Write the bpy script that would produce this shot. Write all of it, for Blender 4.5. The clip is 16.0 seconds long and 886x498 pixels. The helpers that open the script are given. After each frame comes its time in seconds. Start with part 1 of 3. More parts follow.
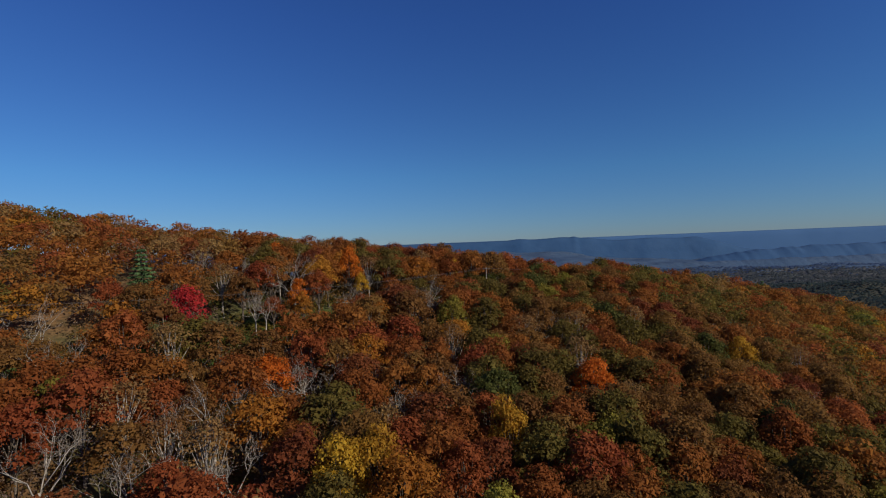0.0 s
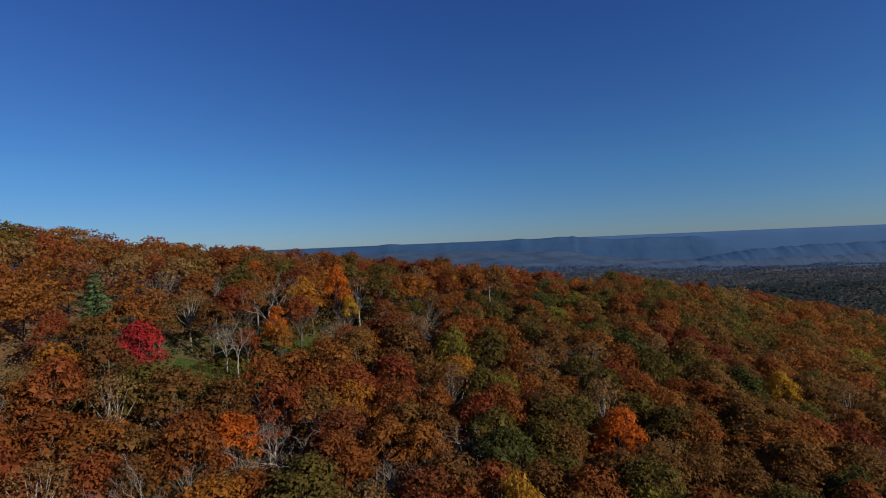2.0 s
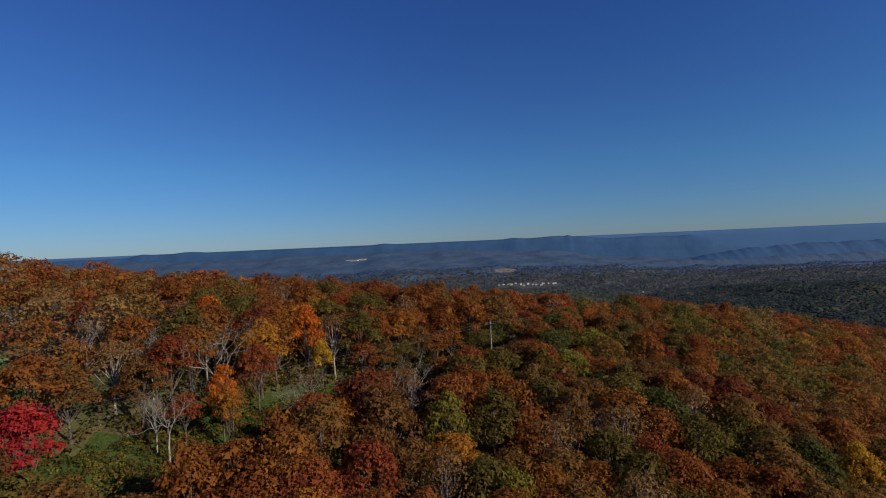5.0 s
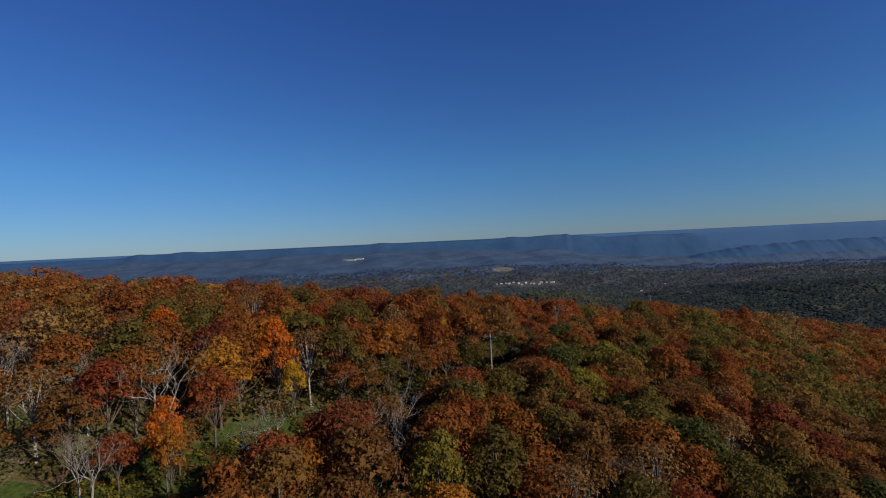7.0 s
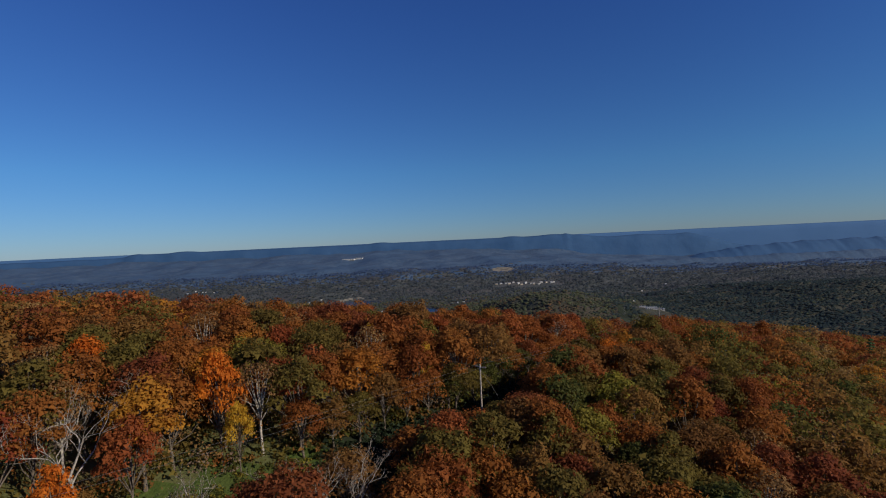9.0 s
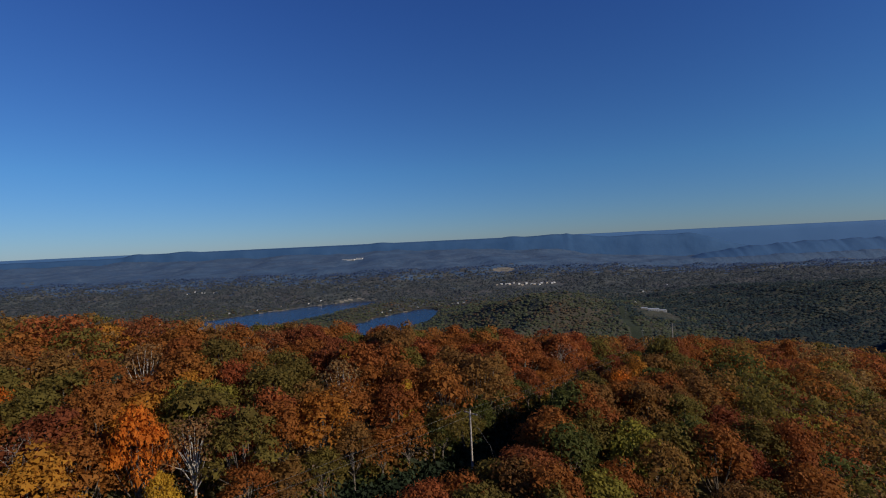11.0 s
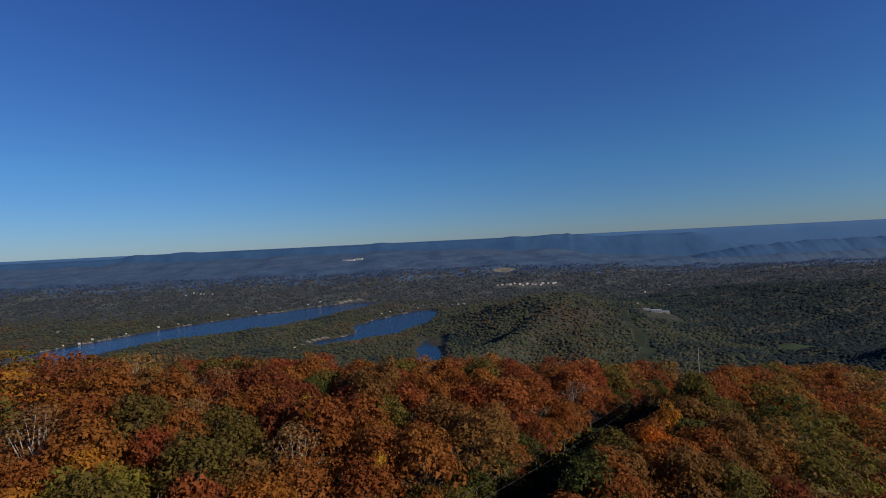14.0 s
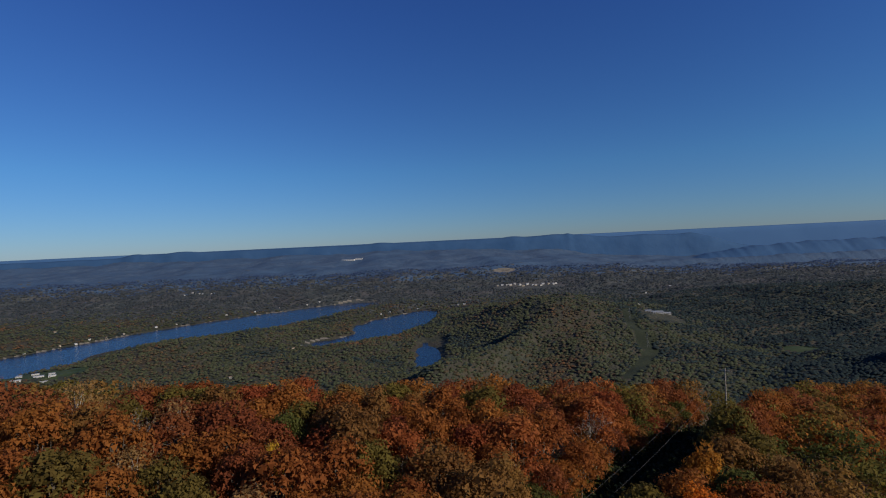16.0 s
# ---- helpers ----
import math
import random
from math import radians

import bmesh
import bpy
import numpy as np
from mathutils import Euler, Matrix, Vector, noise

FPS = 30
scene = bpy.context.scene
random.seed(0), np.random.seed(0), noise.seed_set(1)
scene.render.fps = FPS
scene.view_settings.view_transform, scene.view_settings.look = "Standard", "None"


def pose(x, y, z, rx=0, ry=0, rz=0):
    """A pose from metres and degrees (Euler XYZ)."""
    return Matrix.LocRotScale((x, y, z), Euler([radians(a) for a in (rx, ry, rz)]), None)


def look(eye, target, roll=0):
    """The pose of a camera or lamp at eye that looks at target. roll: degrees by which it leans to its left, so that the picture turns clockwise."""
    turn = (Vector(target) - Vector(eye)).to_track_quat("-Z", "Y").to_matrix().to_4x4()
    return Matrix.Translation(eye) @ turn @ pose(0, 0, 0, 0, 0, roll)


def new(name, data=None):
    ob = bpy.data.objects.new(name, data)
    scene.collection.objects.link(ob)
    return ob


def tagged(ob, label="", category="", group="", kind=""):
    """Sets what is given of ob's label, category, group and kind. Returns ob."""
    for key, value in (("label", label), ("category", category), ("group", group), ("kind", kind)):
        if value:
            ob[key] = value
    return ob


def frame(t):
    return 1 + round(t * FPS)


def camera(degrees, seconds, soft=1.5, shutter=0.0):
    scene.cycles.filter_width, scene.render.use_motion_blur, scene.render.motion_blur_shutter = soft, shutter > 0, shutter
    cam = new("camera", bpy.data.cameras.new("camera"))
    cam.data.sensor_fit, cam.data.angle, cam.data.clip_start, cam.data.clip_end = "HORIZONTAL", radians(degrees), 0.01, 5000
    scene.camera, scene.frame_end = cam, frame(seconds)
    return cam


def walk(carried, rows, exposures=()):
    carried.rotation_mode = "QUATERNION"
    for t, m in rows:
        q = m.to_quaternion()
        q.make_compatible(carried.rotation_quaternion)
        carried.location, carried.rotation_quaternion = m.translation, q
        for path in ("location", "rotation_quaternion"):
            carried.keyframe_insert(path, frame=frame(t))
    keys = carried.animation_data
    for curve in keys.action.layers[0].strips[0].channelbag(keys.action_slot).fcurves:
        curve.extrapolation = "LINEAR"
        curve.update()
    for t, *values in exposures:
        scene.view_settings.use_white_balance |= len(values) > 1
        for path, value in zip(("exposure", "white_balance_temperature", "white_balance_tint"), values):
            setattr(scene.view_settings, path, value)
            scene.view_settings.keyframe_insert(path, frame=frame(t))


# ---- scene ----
cam = camera(84.0, 16.0, soft=1.05)
PATH = [
    (0, (1.922, -1.403, 3.49), (1.891, 0.596, 3.476), -2.3),
    (0.5, (1.93, 2.169, 4.65), (1.9, 4.168, 4.634), -2.3),
    (1, (1.903, 5.638, 5.865), (1.875, 7.638, 5.849), -2.3),
    (1.5, (2.0, 9.173, 7.061), (1.972, 11.172, 7.044), -2.3),
    (2, (1.963, 12.536, 8.15), (1.937, 14.536, 8.133), -2.4),
    (2.5, (2.118, 15.984, 9.494), (2.093, 17.984, 9.473), -2.4),
    (3, (2.259, 19.559, 10.713), (2.234, 21.559, 10.692), -2.4),
    (3.5, (2.358, 22.976, 11.988), (2.335, 24.976, 11.966), -2.4),
    (4, (2.465, 26.401, 13.261), (2.447, 28.401, 13.24), -2.4),
    (6.5, (2.825, 43.569, 15.317), (2.829, 45.569, 15.289), -2.7),
    (7, (3.487, 47.141, 15.413), (3.49, 49.14, 15.385), -2.7),
    (7.5, (4.233, 50.797, 15.702), (4.238, 52.797, 15.673), -2.8),
    (8, (5.113, 54.274, 16.218), (5.116, 56.274, 16.189), -2.7),
    (8.5, (5.945, 57.91, 16.846), (5.947, 59.91, 16.818), -2.7),
    (9, (6.761, 61.488, 17.689), (6.764, 63.488, 17.658), -2.7),
    (9.5, (7.631, 64.882, 18.586), (7.634, 66.882, 18.554), -2.7),
    (12, (10.271, 81.8, 21.777), (10.27, 83.8, 21.745), -2.7),
    (12.5, (10.647, 84.555, 22.381), (10.646, 86.554, 22.349), -2.7),
    (13, (11.028, 87.377, 22.874), (11.027, 89.377, 22.842), -2.7),
    (13.5, (11.393, 90.294, 23.47), (11.391, 92.294, 23.437), -2.8),
    (14, (11.653, 93.423, 23.972), (11.651, 95.423, 23.939), -2.8),
    (14.5, (11.816, 96.473, 24.43), (11.814, 98.473, 24.396), -2.7),
    (15, (11.941, 99.57, 24.869), (11.938, 101.569, 24.834), -2.7),
    (15.5, (12.105, 102.93, 25.236), (12.102, 104.93, 25.201), -2.7),
    (16, (12.165, 106.23, 25.655), (12.163, 108.23, 25.621), -2.7),
]
walk(cam, [(t, look(eye, target, roll)) for t, eye, target, roll in PATH])

# ---- light ----
SUN_TURN, SUN_HEIGHT = radians(120), radians(26)
world = bpy.data.worlds.new("sky")
scene.world = world
world.use_nodes = True
wn, wl = world.node_tree.nodes, world.node_tree.links
wn.clear()
sky = wn.new("ShaderNodeTexSky")
sky.sky_type, sky.sun_disc = "NISHITA", False
sky.sun_elevation, sky.sun_rotation = SUN_HEIGHT, SUN_TURN
sky.altitude, sky.air_density, sky.dust_density, sky.ozone_density = 1200, 1.0, 0.2, 2.4
grade = wn.new("ShaderNodeMix")
grade.data_type, grade.blend_type = "RGBA", "MULTIPLY"
grade.inputs["Factor"].default_value = 1.0
way = wn.new("ShaderNodeTexCoord")
split = wn.new("ShaderNodeSeparateXYZ")
tint = wn.new("ShaderNodeValToRGB")
tint.color_ramp.elements[0].position, tint.color_ramp.elements[0].color = 0.0, (0.53, 0.75, 1.20, 1)
tint.color_ramp.elements[1].position, tint.color_ramp.elements[1].color = 0.42, (0.44, 0.84, 1.66, 1)
mid = tint.color_ramp.elements.new(0.14)
mid.color = (0.48, 0.92, 1.42, 1)
wl.new(way.outputs["Generated"], split.inputs[0])
wl.new(split.outputs["Z"], tint.inputs[0])
wl.new(tint.outputs[0], grade.inputs["B"])
back = wn.new("ShaderNodeBackground")
back.inputs["Strength"].default_value = 0.053
wo = wn.new("ShaderNodeOutputWorld")
wl.new(sky.outputs[0], grade.inputs["A"])
wl.new(grade.outputs["Result"], back.inputs[0])
wl.new(back.outputs[0], wo.inputs[0])

sun = new("sun", bpy.data.lights.new("sun", "SUN"))
sun.data.energy, sun.data.angle, sun.data.color = 4.5, radians(0.53), (1.0, 0.88, 0.72)
sun_way = Vector((math.sin(SUN_TURN) * math.cos(SUN_HEIGHT), math.cos(SUN_TURN) * math.cos(SUN_HEIGHT), math.sin(SUN_HEIGHT)))
sun.matrix_world = Matrix.Translation((200, -100, 300)) @ sun_way.to_track_quat("Z", "Y").to_matrix().to_4x4()


# ---- materials ----
def material(name):
    m = bpy.data.materials.new(name)
    m.use_nodes = True
    n, l = m.node_tree.nodes, m.node_tree.links
    return m, n, l, n["Principled BSDF"]


def ramp(n, stops):
    r = n.new("ShaderNodeValToRGB")
    e = r.color_ramp.elements
    while len(e) < len(stops):
        e.new(0.5)
    for q, (at, col) in zip(e, stops):
        q.position, q.color = at, (*col, 1)
    return r


def leaf_material(name, colour, spread=0.2, through_light=0.5):
    """Leaves: each clump has its own tone, each tree its own hue."""
    m, n, l, b = material(name)
    geo, info = n.new("ShaderNodeNewGeometry"), n.new("ShaderNodeObjectInfo")
    r, g, bl = colour
    tone = ramp(n, [(0.0, (r * (1 - spread), g * (1 - spread * 1.1), bl * (1 - spread))), (0.55, colour), (1.0, (r * (1 + spread), g * (1 + spread * 1.2), bl * (1 + spread * 0.8)))])
    l.new(geo.outputs["Random Per Island"], tone.inputs[0])
    hsv = n.new("ShaderNodeHueSaturation")
    hue = n.new("ShaderNodeMapRange")
    hue.inputs["To Min"].default_value, hue.inputs["To Max"].default_value = 0.487, 0.513
    val = n.new("ShaderNodeMapRange")
    val.inputs["To Min"].default_value, val.inputs["To Max"].default_value = 0.90, 1.36
    broad = n.new("ShaderNodeTexNoise")
    broad.inputs["Scale"].default_value, broad.inputs["Detail"].default_value = 0.11, 2
    l.new(geo.outputs["Position"], broad.inputs["Vector"])
    both = n.new("ShaderNodeMath")
    both.operation = "MULTIPLY_ADD"
    l.new(info.outputs["Random"], both.inputs[0])
    both.inputs[1].default_value = 0.5
    l.new(broad.outputs["Fac"], both.inputs[2])
    hue.inputs["From Min"].default_value, hue.inputs["From Max"].default_value = 0.25, 1.25
    val.inputs["From Min"].default_value, val.inputs["From Max"].default_value = 0.25, 1.25
    l.new(both.outputs[0], hue.inputs["Value"])
    l.new(both.outputs[0], val.inputs["Value"])
    l.new(hue.outputs[0], hsv.inputs["Hue"])
    l.new(val.outputs[0], hsv.inputs["Value"])
    l.new(tone.outputs[0], hsv.inputs["Color"])
    l.new(hsv.outputs[0], b.inputs["Base Color"])
    b.inputs["Roughness"].default_value = 0.75
    b.inputs["Specular IOR Level"].default_value = 0.12
    tr = n.new("ShaderNodeBsdfTranslucent")
    l.new(hsv.outputs[0], tr.inputs["Color"])
    mix = n.new("ShaderNodeMixShader")
    mix.inputs[0].default_value = through_light
    l.new(b.outputs[0], mix.inputs[1])
    l.new(tr.outputs[0], mix.inputs[2])
    l.new(mix.outputs[0], n["Material Output"].inputs["Surface"])
    return m


def grained(name, dark, light, scale, bump=0.4, rough=0.9, detail=6, second=None, second_scale=0.02, metal=0.0, bump_scale=None, distance=0.3):
    """A surface with fine grain, and broad patches of a second colour."""
    m, n, l, b = material(name)
    tc = n.new("ShaderNodeTexCoord")
    t1 = n.new("ShaderNodeTexNoise")
    t1.inputs["Scale"].default_value, t1.inputs["Detail"].default_value = scale, detail
    l.new(tc.outputs["Object"], t1.inputs["Vector"])
    r = ramp(n, [(0.35, dark), (0.65, light)])
    l.new(t1.outputs["Fac"], r.inputs[0])
    out = r.outputs[0]
    if second:
        t2 = n.new("ShaderNodeTexNoise")
        t2.inputs["Scale"].default_value, t2.inputs["Detail"].default_value = second_scale, 4
        l.new(tc.outputs["Object"], t2.inputs["Vector"])
        f = ramp(n, [(0.45, (0, 0, 0)), (0.62, (1, 1, 1))])
        l.new(t2.outputs["Fac"], f.inputs[0])
        mx = n.new("ShaderNodeMix")
        mx.data_type = "RGBA"
        l.new(f.outputs[0], mx.inputs["Factor"])
        l.new(out, mx.inputs["A"])
        mx.inputs["B"].default_value = (*second, 1)
        out = mx.outputs["Result"]
    l.new(out, b.inputs["Base Color"])
    b.inputs["Roughness"].default_value, b.inputs["Metallic"].default_value = rough, metal
    b.inputs["Specular IOR Level"].default_value = 0.2
    if bump:
        t3 = n.new("ShaderNodeTexNoise")
        t3.inputs["Scale"].default_value, t3.inputs["Detail"].default_value = bump_scale or scale * 2, 5
        l.new(tc.outputs["Object"], t3.inputs["Vector"])
        bp = n.new("ShaderNodeBump")
        bp.inputs["Strength"].default_value, bp.inputs["Distance"].default_value = bump, distance
        l.new(t3.outputs["Fac"], bp.inputs["Height"])
        l.new(bp.outputs[0], b.inputs["Normal"])
    return m


LEAF = {
    "rust": leaf_material("rust_leaves", (0.247, 0.088, 0.022)),
    "russet": leaf_material("russet_leaves", (0.190, 0.095, 0.028)),
    "red": leaf_material("red_leaves", (0.259, 0.073, 0.025)),
    "wine": leaf_material("wine_leaves", (0.187, 0.055, 0.022)),
    "crimson": leaf_material("crimson_leaves", (0.44, 0.052, 0.036)),
    "orange": leaf_material("orange_leaves", (0.463, 0.124, 0.017)),
    "gold": leaf_material("gold_leaves", (0.333, 0.138, 0.022)),
    "yellow": leaf_material("yellow_leaves", (0.416, 0.242, 0.027)),
    "lime": leaf_material("yellow_green_leaves", (0.207, 0.176, 0.030)),
    "olive": leaf_material("olive_leaves", (0.128, 0.096, 0.023)),
    "green": leaf_material("green_leaves", (0.082, 0.086, 0.022)),
    "tan": leaf_material("tan_leaves", (0.242, 0.137, 0.053)),
    "twig": leaf_material("twig_haze", (0.221, 0.158, 0.118)),
    # shrubs of the upper cleared strip, with its shade put into their colour
    "shade_shrub": leaf_material("shade_shrub_leaves", (0.015, 0.023, 0.011), 0.3, 0.1),
    "needle": leaf_material("conifer_needles", (0.075, 0.132, 0.051), 0.3, 0.2),
}
BARK = grained("grey_brown_bark", (0.07, 0.055, 0.042), (0.18, 0.15, 0.12), 3.0, 0.6)
PALE_BARK = grained("pale_grey_bark", (0.197, 0.176, 0.148), (0.410, 0.377, 0.328), 2.5, 0.5)
LITTER = grained("leaf_litter", (0.086, 0.054, 0.027), (0.204, 0.117, 0.055), 0.9, 0.8, second=(0.086, 0.094, 0.034), second_scale=0.03)
GRASS = grained("rough_grass", (0.030, 0.052, 0.010), (0.066, 0.095, 0.020), 1.2, 0.8, second=(0.058, 0.080, 0.018), second_scale=0.08)
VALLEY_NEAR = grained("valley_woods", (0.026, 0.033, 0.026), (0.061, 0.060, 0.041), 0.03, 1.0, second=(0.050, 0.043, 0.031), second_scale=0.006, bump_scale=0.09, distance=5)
# near-black brush colour that carries the shade of the cleared strips
SHADE_BRUSH = grained("shade_dark_brush", (0.016, 0.022, 0.012), (0.034, 0.042, 0.022), 0.3, 0.8)
# middle and far woods: haze of distance is put into the base colour
VALLEY_MID = grained("hazy_grey_green_woods", (0.040, 0.051, 0.052), (0.079, 0.082, 0.078), 0.03, 1.0, second=(0.066, 0.066, 0.066), second_scale=0.004, bump_scale=0.07, distance=5)
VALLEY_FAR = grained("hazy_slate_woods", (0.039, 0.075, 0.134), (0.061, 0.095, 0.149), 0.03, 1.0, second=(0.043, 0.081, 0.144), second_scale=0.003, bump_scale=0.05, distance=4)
# range and plain: the blue is distance haze painted into the base colour
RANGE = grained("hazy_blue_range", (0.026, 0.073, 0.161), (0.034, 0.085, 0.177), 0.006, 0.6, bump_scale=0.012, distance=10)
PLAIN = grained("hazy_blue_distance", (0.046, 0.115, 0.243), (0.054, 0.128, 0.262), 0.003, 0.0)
POLE_WOOD = grained("weathered_pole_wood", (0.22, 0.19, 0.16), (0.40, 0.36, 0.31), 4.0, 0.4)
STEEL = grained("galvanised_steel", (0.16, 0.17, 0.18), (0.24, 0.25, 0.26), 6.0, 0.1, rough=0.5, metal=0.6)
WIRE = grained("aluminium_wire", (0.10, 0.10, 0.10), (0.16, 0.16, 0.16), 5.0, 0, rough=0.5, metal=0.5)
PORCELAIN = grained("brown_porcelain", (0.06, 0.035, 0.025), (0.10, 0.06, 0.04), 9.0, 0, rough=0.3)
WHITE_WALL = grained("white_siding", (0.36, 0.36, 0.35), (0.54, 0.54, 0.52), 0.6, 0.1)
TAN_WALL = grained("tan_siding", (0.34, 0.28, 0.21), (0.50, 0.43, 0.34), 0.6, 0.1)
GREY_ROOF = grained("grey_shingles", (0.12, 0.12, 0.12), (0.24, 0.23, 0.22), 0.8, 0.2)
PALE_ROOF = grained("white_metal_roof", (0.27, 0.29, 0.31), (0.42, 0.43, 0.45), 0.3, 0.05, rough=0.5)
BROWN_ROOF = grained("brown_shingles", (0.13, 0.09, 0.065), (0.24, 0.17, 0.12), 0.8, 0.2)
PANE = grained("dark_window_glass", (0.02, 0.025, 0.03), (0.04, 0.045, 0.05), 1.0, 0, rough=0.15)
SHORE = grained("pale_shore_gravel", (0.11, 0.10, 0.08), (0.21, 0.19, 0.155), 0.05, 0.2)
MEADOW = grained("mown_meadow", (0.026, 0.046, 0.018), (0.049, 0.069, 0.029), 0.03, 0.2)

water_m, n_, l_, b_ = material("lake_water")
b_.inputs["Base Color"].default_value = (0.006, 0.018, 0.050, 1)
b_.inputs["Roughness"].default_value = 0.10
b_.inputs["IOR"].default_value = 1.33
tc_, wv_ = n_.new("ShaderNodeTexCoord"), n_.new("ShaderNodeTexNoise")
wv_.inputs["Scale"].default_value, wv_.inputs["Detail"].default_value = 0.25, 5
bp_ = n_.new("ShaderNodeBump")
bp_.inputs["Strength"].default_value, bp_.inputs["Distance"].default_value = 0.9, 0.9
l_.new(tc_.outputs["Object"], wv_.inputs["Vector"])
l_.new(wv_.outputs["Fac"], bp_.inputs["Height"])
l_.new(bp_.outputs[0], b_.inputs["Normal"])


# ---- mesh helpers ----
def mesh_of(name, verts, faces, mats, index=None, smooth=False):
    """A mesh from an array of corners and an array of equal-sided faces."""
    verts, faces = np.asarray(verts, dtype=np.float32), np.asarray(faces, dtype=np.int32)
    me = bpy.data.meshes.new(name)
    k = faces.shape[1]
    me.vertices.add(len(verts))
    me.vertices.foreach_set("co", verts.ravel())
    me.loops.add(faces.size)
    me.loops.foreach_set("vertex_index", faces.ravel())
    me.polygons.add(len(faces))
    me.polygons.foreach_set("loop_start", np.arange(len(faces), dtype=np.int32) * k)
    for m in mats:
        me.materials.append(m)
    if index is not None:
        me.polygons.foreach_set("material_index", np.asarray(index, dtype=np.int32))
    me.polygons.foreach_set("use_smooth", np.full(len(faces), smooth))
    me.update(calc_edges=True)
    me.validate()
    return me


def part(name, data, parent, label="", m=None):
    ob = new(name, data)
    ob.parent = parent
    if m is not None:
        ob.matrix_basis = m
    return tagged(ob, label)


def unit(a):
    return a / np.maximum(np.linalg.norm(a, axis=-1, keepdims=True), 1e-9)


class Tubes:
    """Tapered round limbs, gathered into one mesh."""

    def __init__(self, sides=5):
        self.v, self.f, self.sides = [], [], sides

    def limb(self, pts, radii):
        pts = np.asarray(pts, dtype=float)
        s, at = self.sides, sum(len(a) for a in self.v)
        way = unit(np.gradient(pts, axis=0))
        side = unit(np.cross(way, np.where(np.abs(way[:, 2:3]) > 0.9, [[1, 0, 0]], [[0, 0, 1]])))
        up = np.cross(side, way)
        a = np.arange(s) * 2 * math.pi / s
        ring = pts[:, None] + np.asarray(radii)[:, None, None] * (np.cos(a)[None, :, None] * side[:, None] + np.sin(a)[None, :, None] * up[:, None])
        self.v.append(ring.reshape(-1, 3))
        for i in range(len(pts) - 1):
            for j in range(s):
                k = (j + 1) % s
                self.f.append((at + i * s + j, at + i * s + k, at + (i + 1) * s + k, at + (i + 1) * s + j))

    def mesh(self, name, mat):
        return mesh_of(name, np.concatenate(self.v), self.f, [mat], smooth=True)


def leaf_sprays(rng, centres, radii, count, size, flat=0.75, loose=0.42):
    """Small tilted leaf sprays over a crown's lobes; most on their upper and outer sides."""
    c = np.repeat(centres, count, axis=0)
    r = np.repeat(radii, count)[:, None]
    d = unit(rng.normal(size=(len(c), 3)))
    d[:, 2] = np.where(d[:, 2] < -0.25, -d[:, 2], d[:, 2])
    at = c + d * r * rng.uniform(0.72, 1.12, (len(c), 1)) * [1, 1, flat]
    nrm = unit(d + [0, 0, 0.15] + rng.normal(size=d.shape) * loose)
    t1 = unit(np.cross(nrm, unit(rng.normal(size=d.shape))))
    t2 = np.cross(nrm, t1)
    s = size * rng.uniform(0.6, 1.35, (len(c), 1))
    v = []
    for k in range(3):
        a = k * 2.094 + rng.uniform(-0.35, 0.35, (len(c), 1))
        v.append(at + (np.cos(a) * t1 + np.sin(a) * t2) * s * rng.uniform(0.65, 1.15, (len(c), 1)) - nrm * s * 0.2 * (k == 1))
    return np.stack(v, axis=1).reshape(-1, 3)


def lobes(rng, n, width, height, base):
    """Centres and sizes of the rounded masses of a crown."""
    out = []
    for k in range(n):
        a = k * 2.4 + rng.uniform(-0.5, 0.5)
        q = math.sqrt((k + 0.5) / n)
        z = base + height * (0.90 - 0.56 * q ** 2 + rng.uniform(-0.09, 0.09))
        out.append((width * q * 0.80 * math.cos(a), width * q * 0.80 * math.sin(a), z))
    return np.array(out), rng.uniform(0.30, 0.46, n) * width


def sprays(n):
    return np.arange(n * 3).reshape(-1, 3)


# ---- the lie of the land ----
TREE = 14.0            # usual height of the wood
LAKE = -275.0


def canopy(x, y):
    """Height of the treetops over the near ridge."""
    x, yy = np.clip(np.asarray(x, dtype=float), -210, 260), np.asarray(y, dtype=float)
    y = np.clip(yy, 62, 320)
    u, v = x / 100, (y - 130) / 100
    h = -2.36 - 18.57 * u + 22.25 * v - 1.6 * u * u + 5.58 * u * v - 15.88 * v * v - 0.98 * u ** 3 - 5.42 * u * u * v + 20.87 * u * v * v - 18.12 * v ** 3
    h = h + np.minimum(yy - 62, 0) * 0.30
    d = np.maximum(yy - (216 + 0.28 * x), 0)
    return h - 0.9 * d * d / (d + 40)


def near_line(x, y, chain):
    """Distance to a chain of points with widths, less the width there."""
    best = np.full(np.shape(x), 1e9)
    for (ax, ay, ar), (bx, by, br) in zip(chain[:-1], chain[1:]):
        dx, dy = bx - ax, by - ay
        t = np.clip(((x - ax) * dx + (y - ay) * dy) / (dx * dx + dy * dy), 0, 1)
        best = np.minimum(best, np.hypot(x - ax - t * dx, y - ay - t * dy) - (ar + t * (br - ar)))
    return best


def ripple(x, y, size, seed=0.0):
    """Cheap smooth unevenness between -1 and 1."""
    a, b = x / size, y / size
    return (np.sin(a * 2.1 + seed + 1.3 * np.sin(b * 1.7 + seed)) * np.cos(b * 1.9 - seed + 1.1 * np.sin(a * 1.3)) + 0.6 * np.sin(a * 4.7 - b * 3.1 + 2 * seed + np.sin(b * 2.9)) * np.cos(b * 4.3 + a * 1.1)) / 1.6


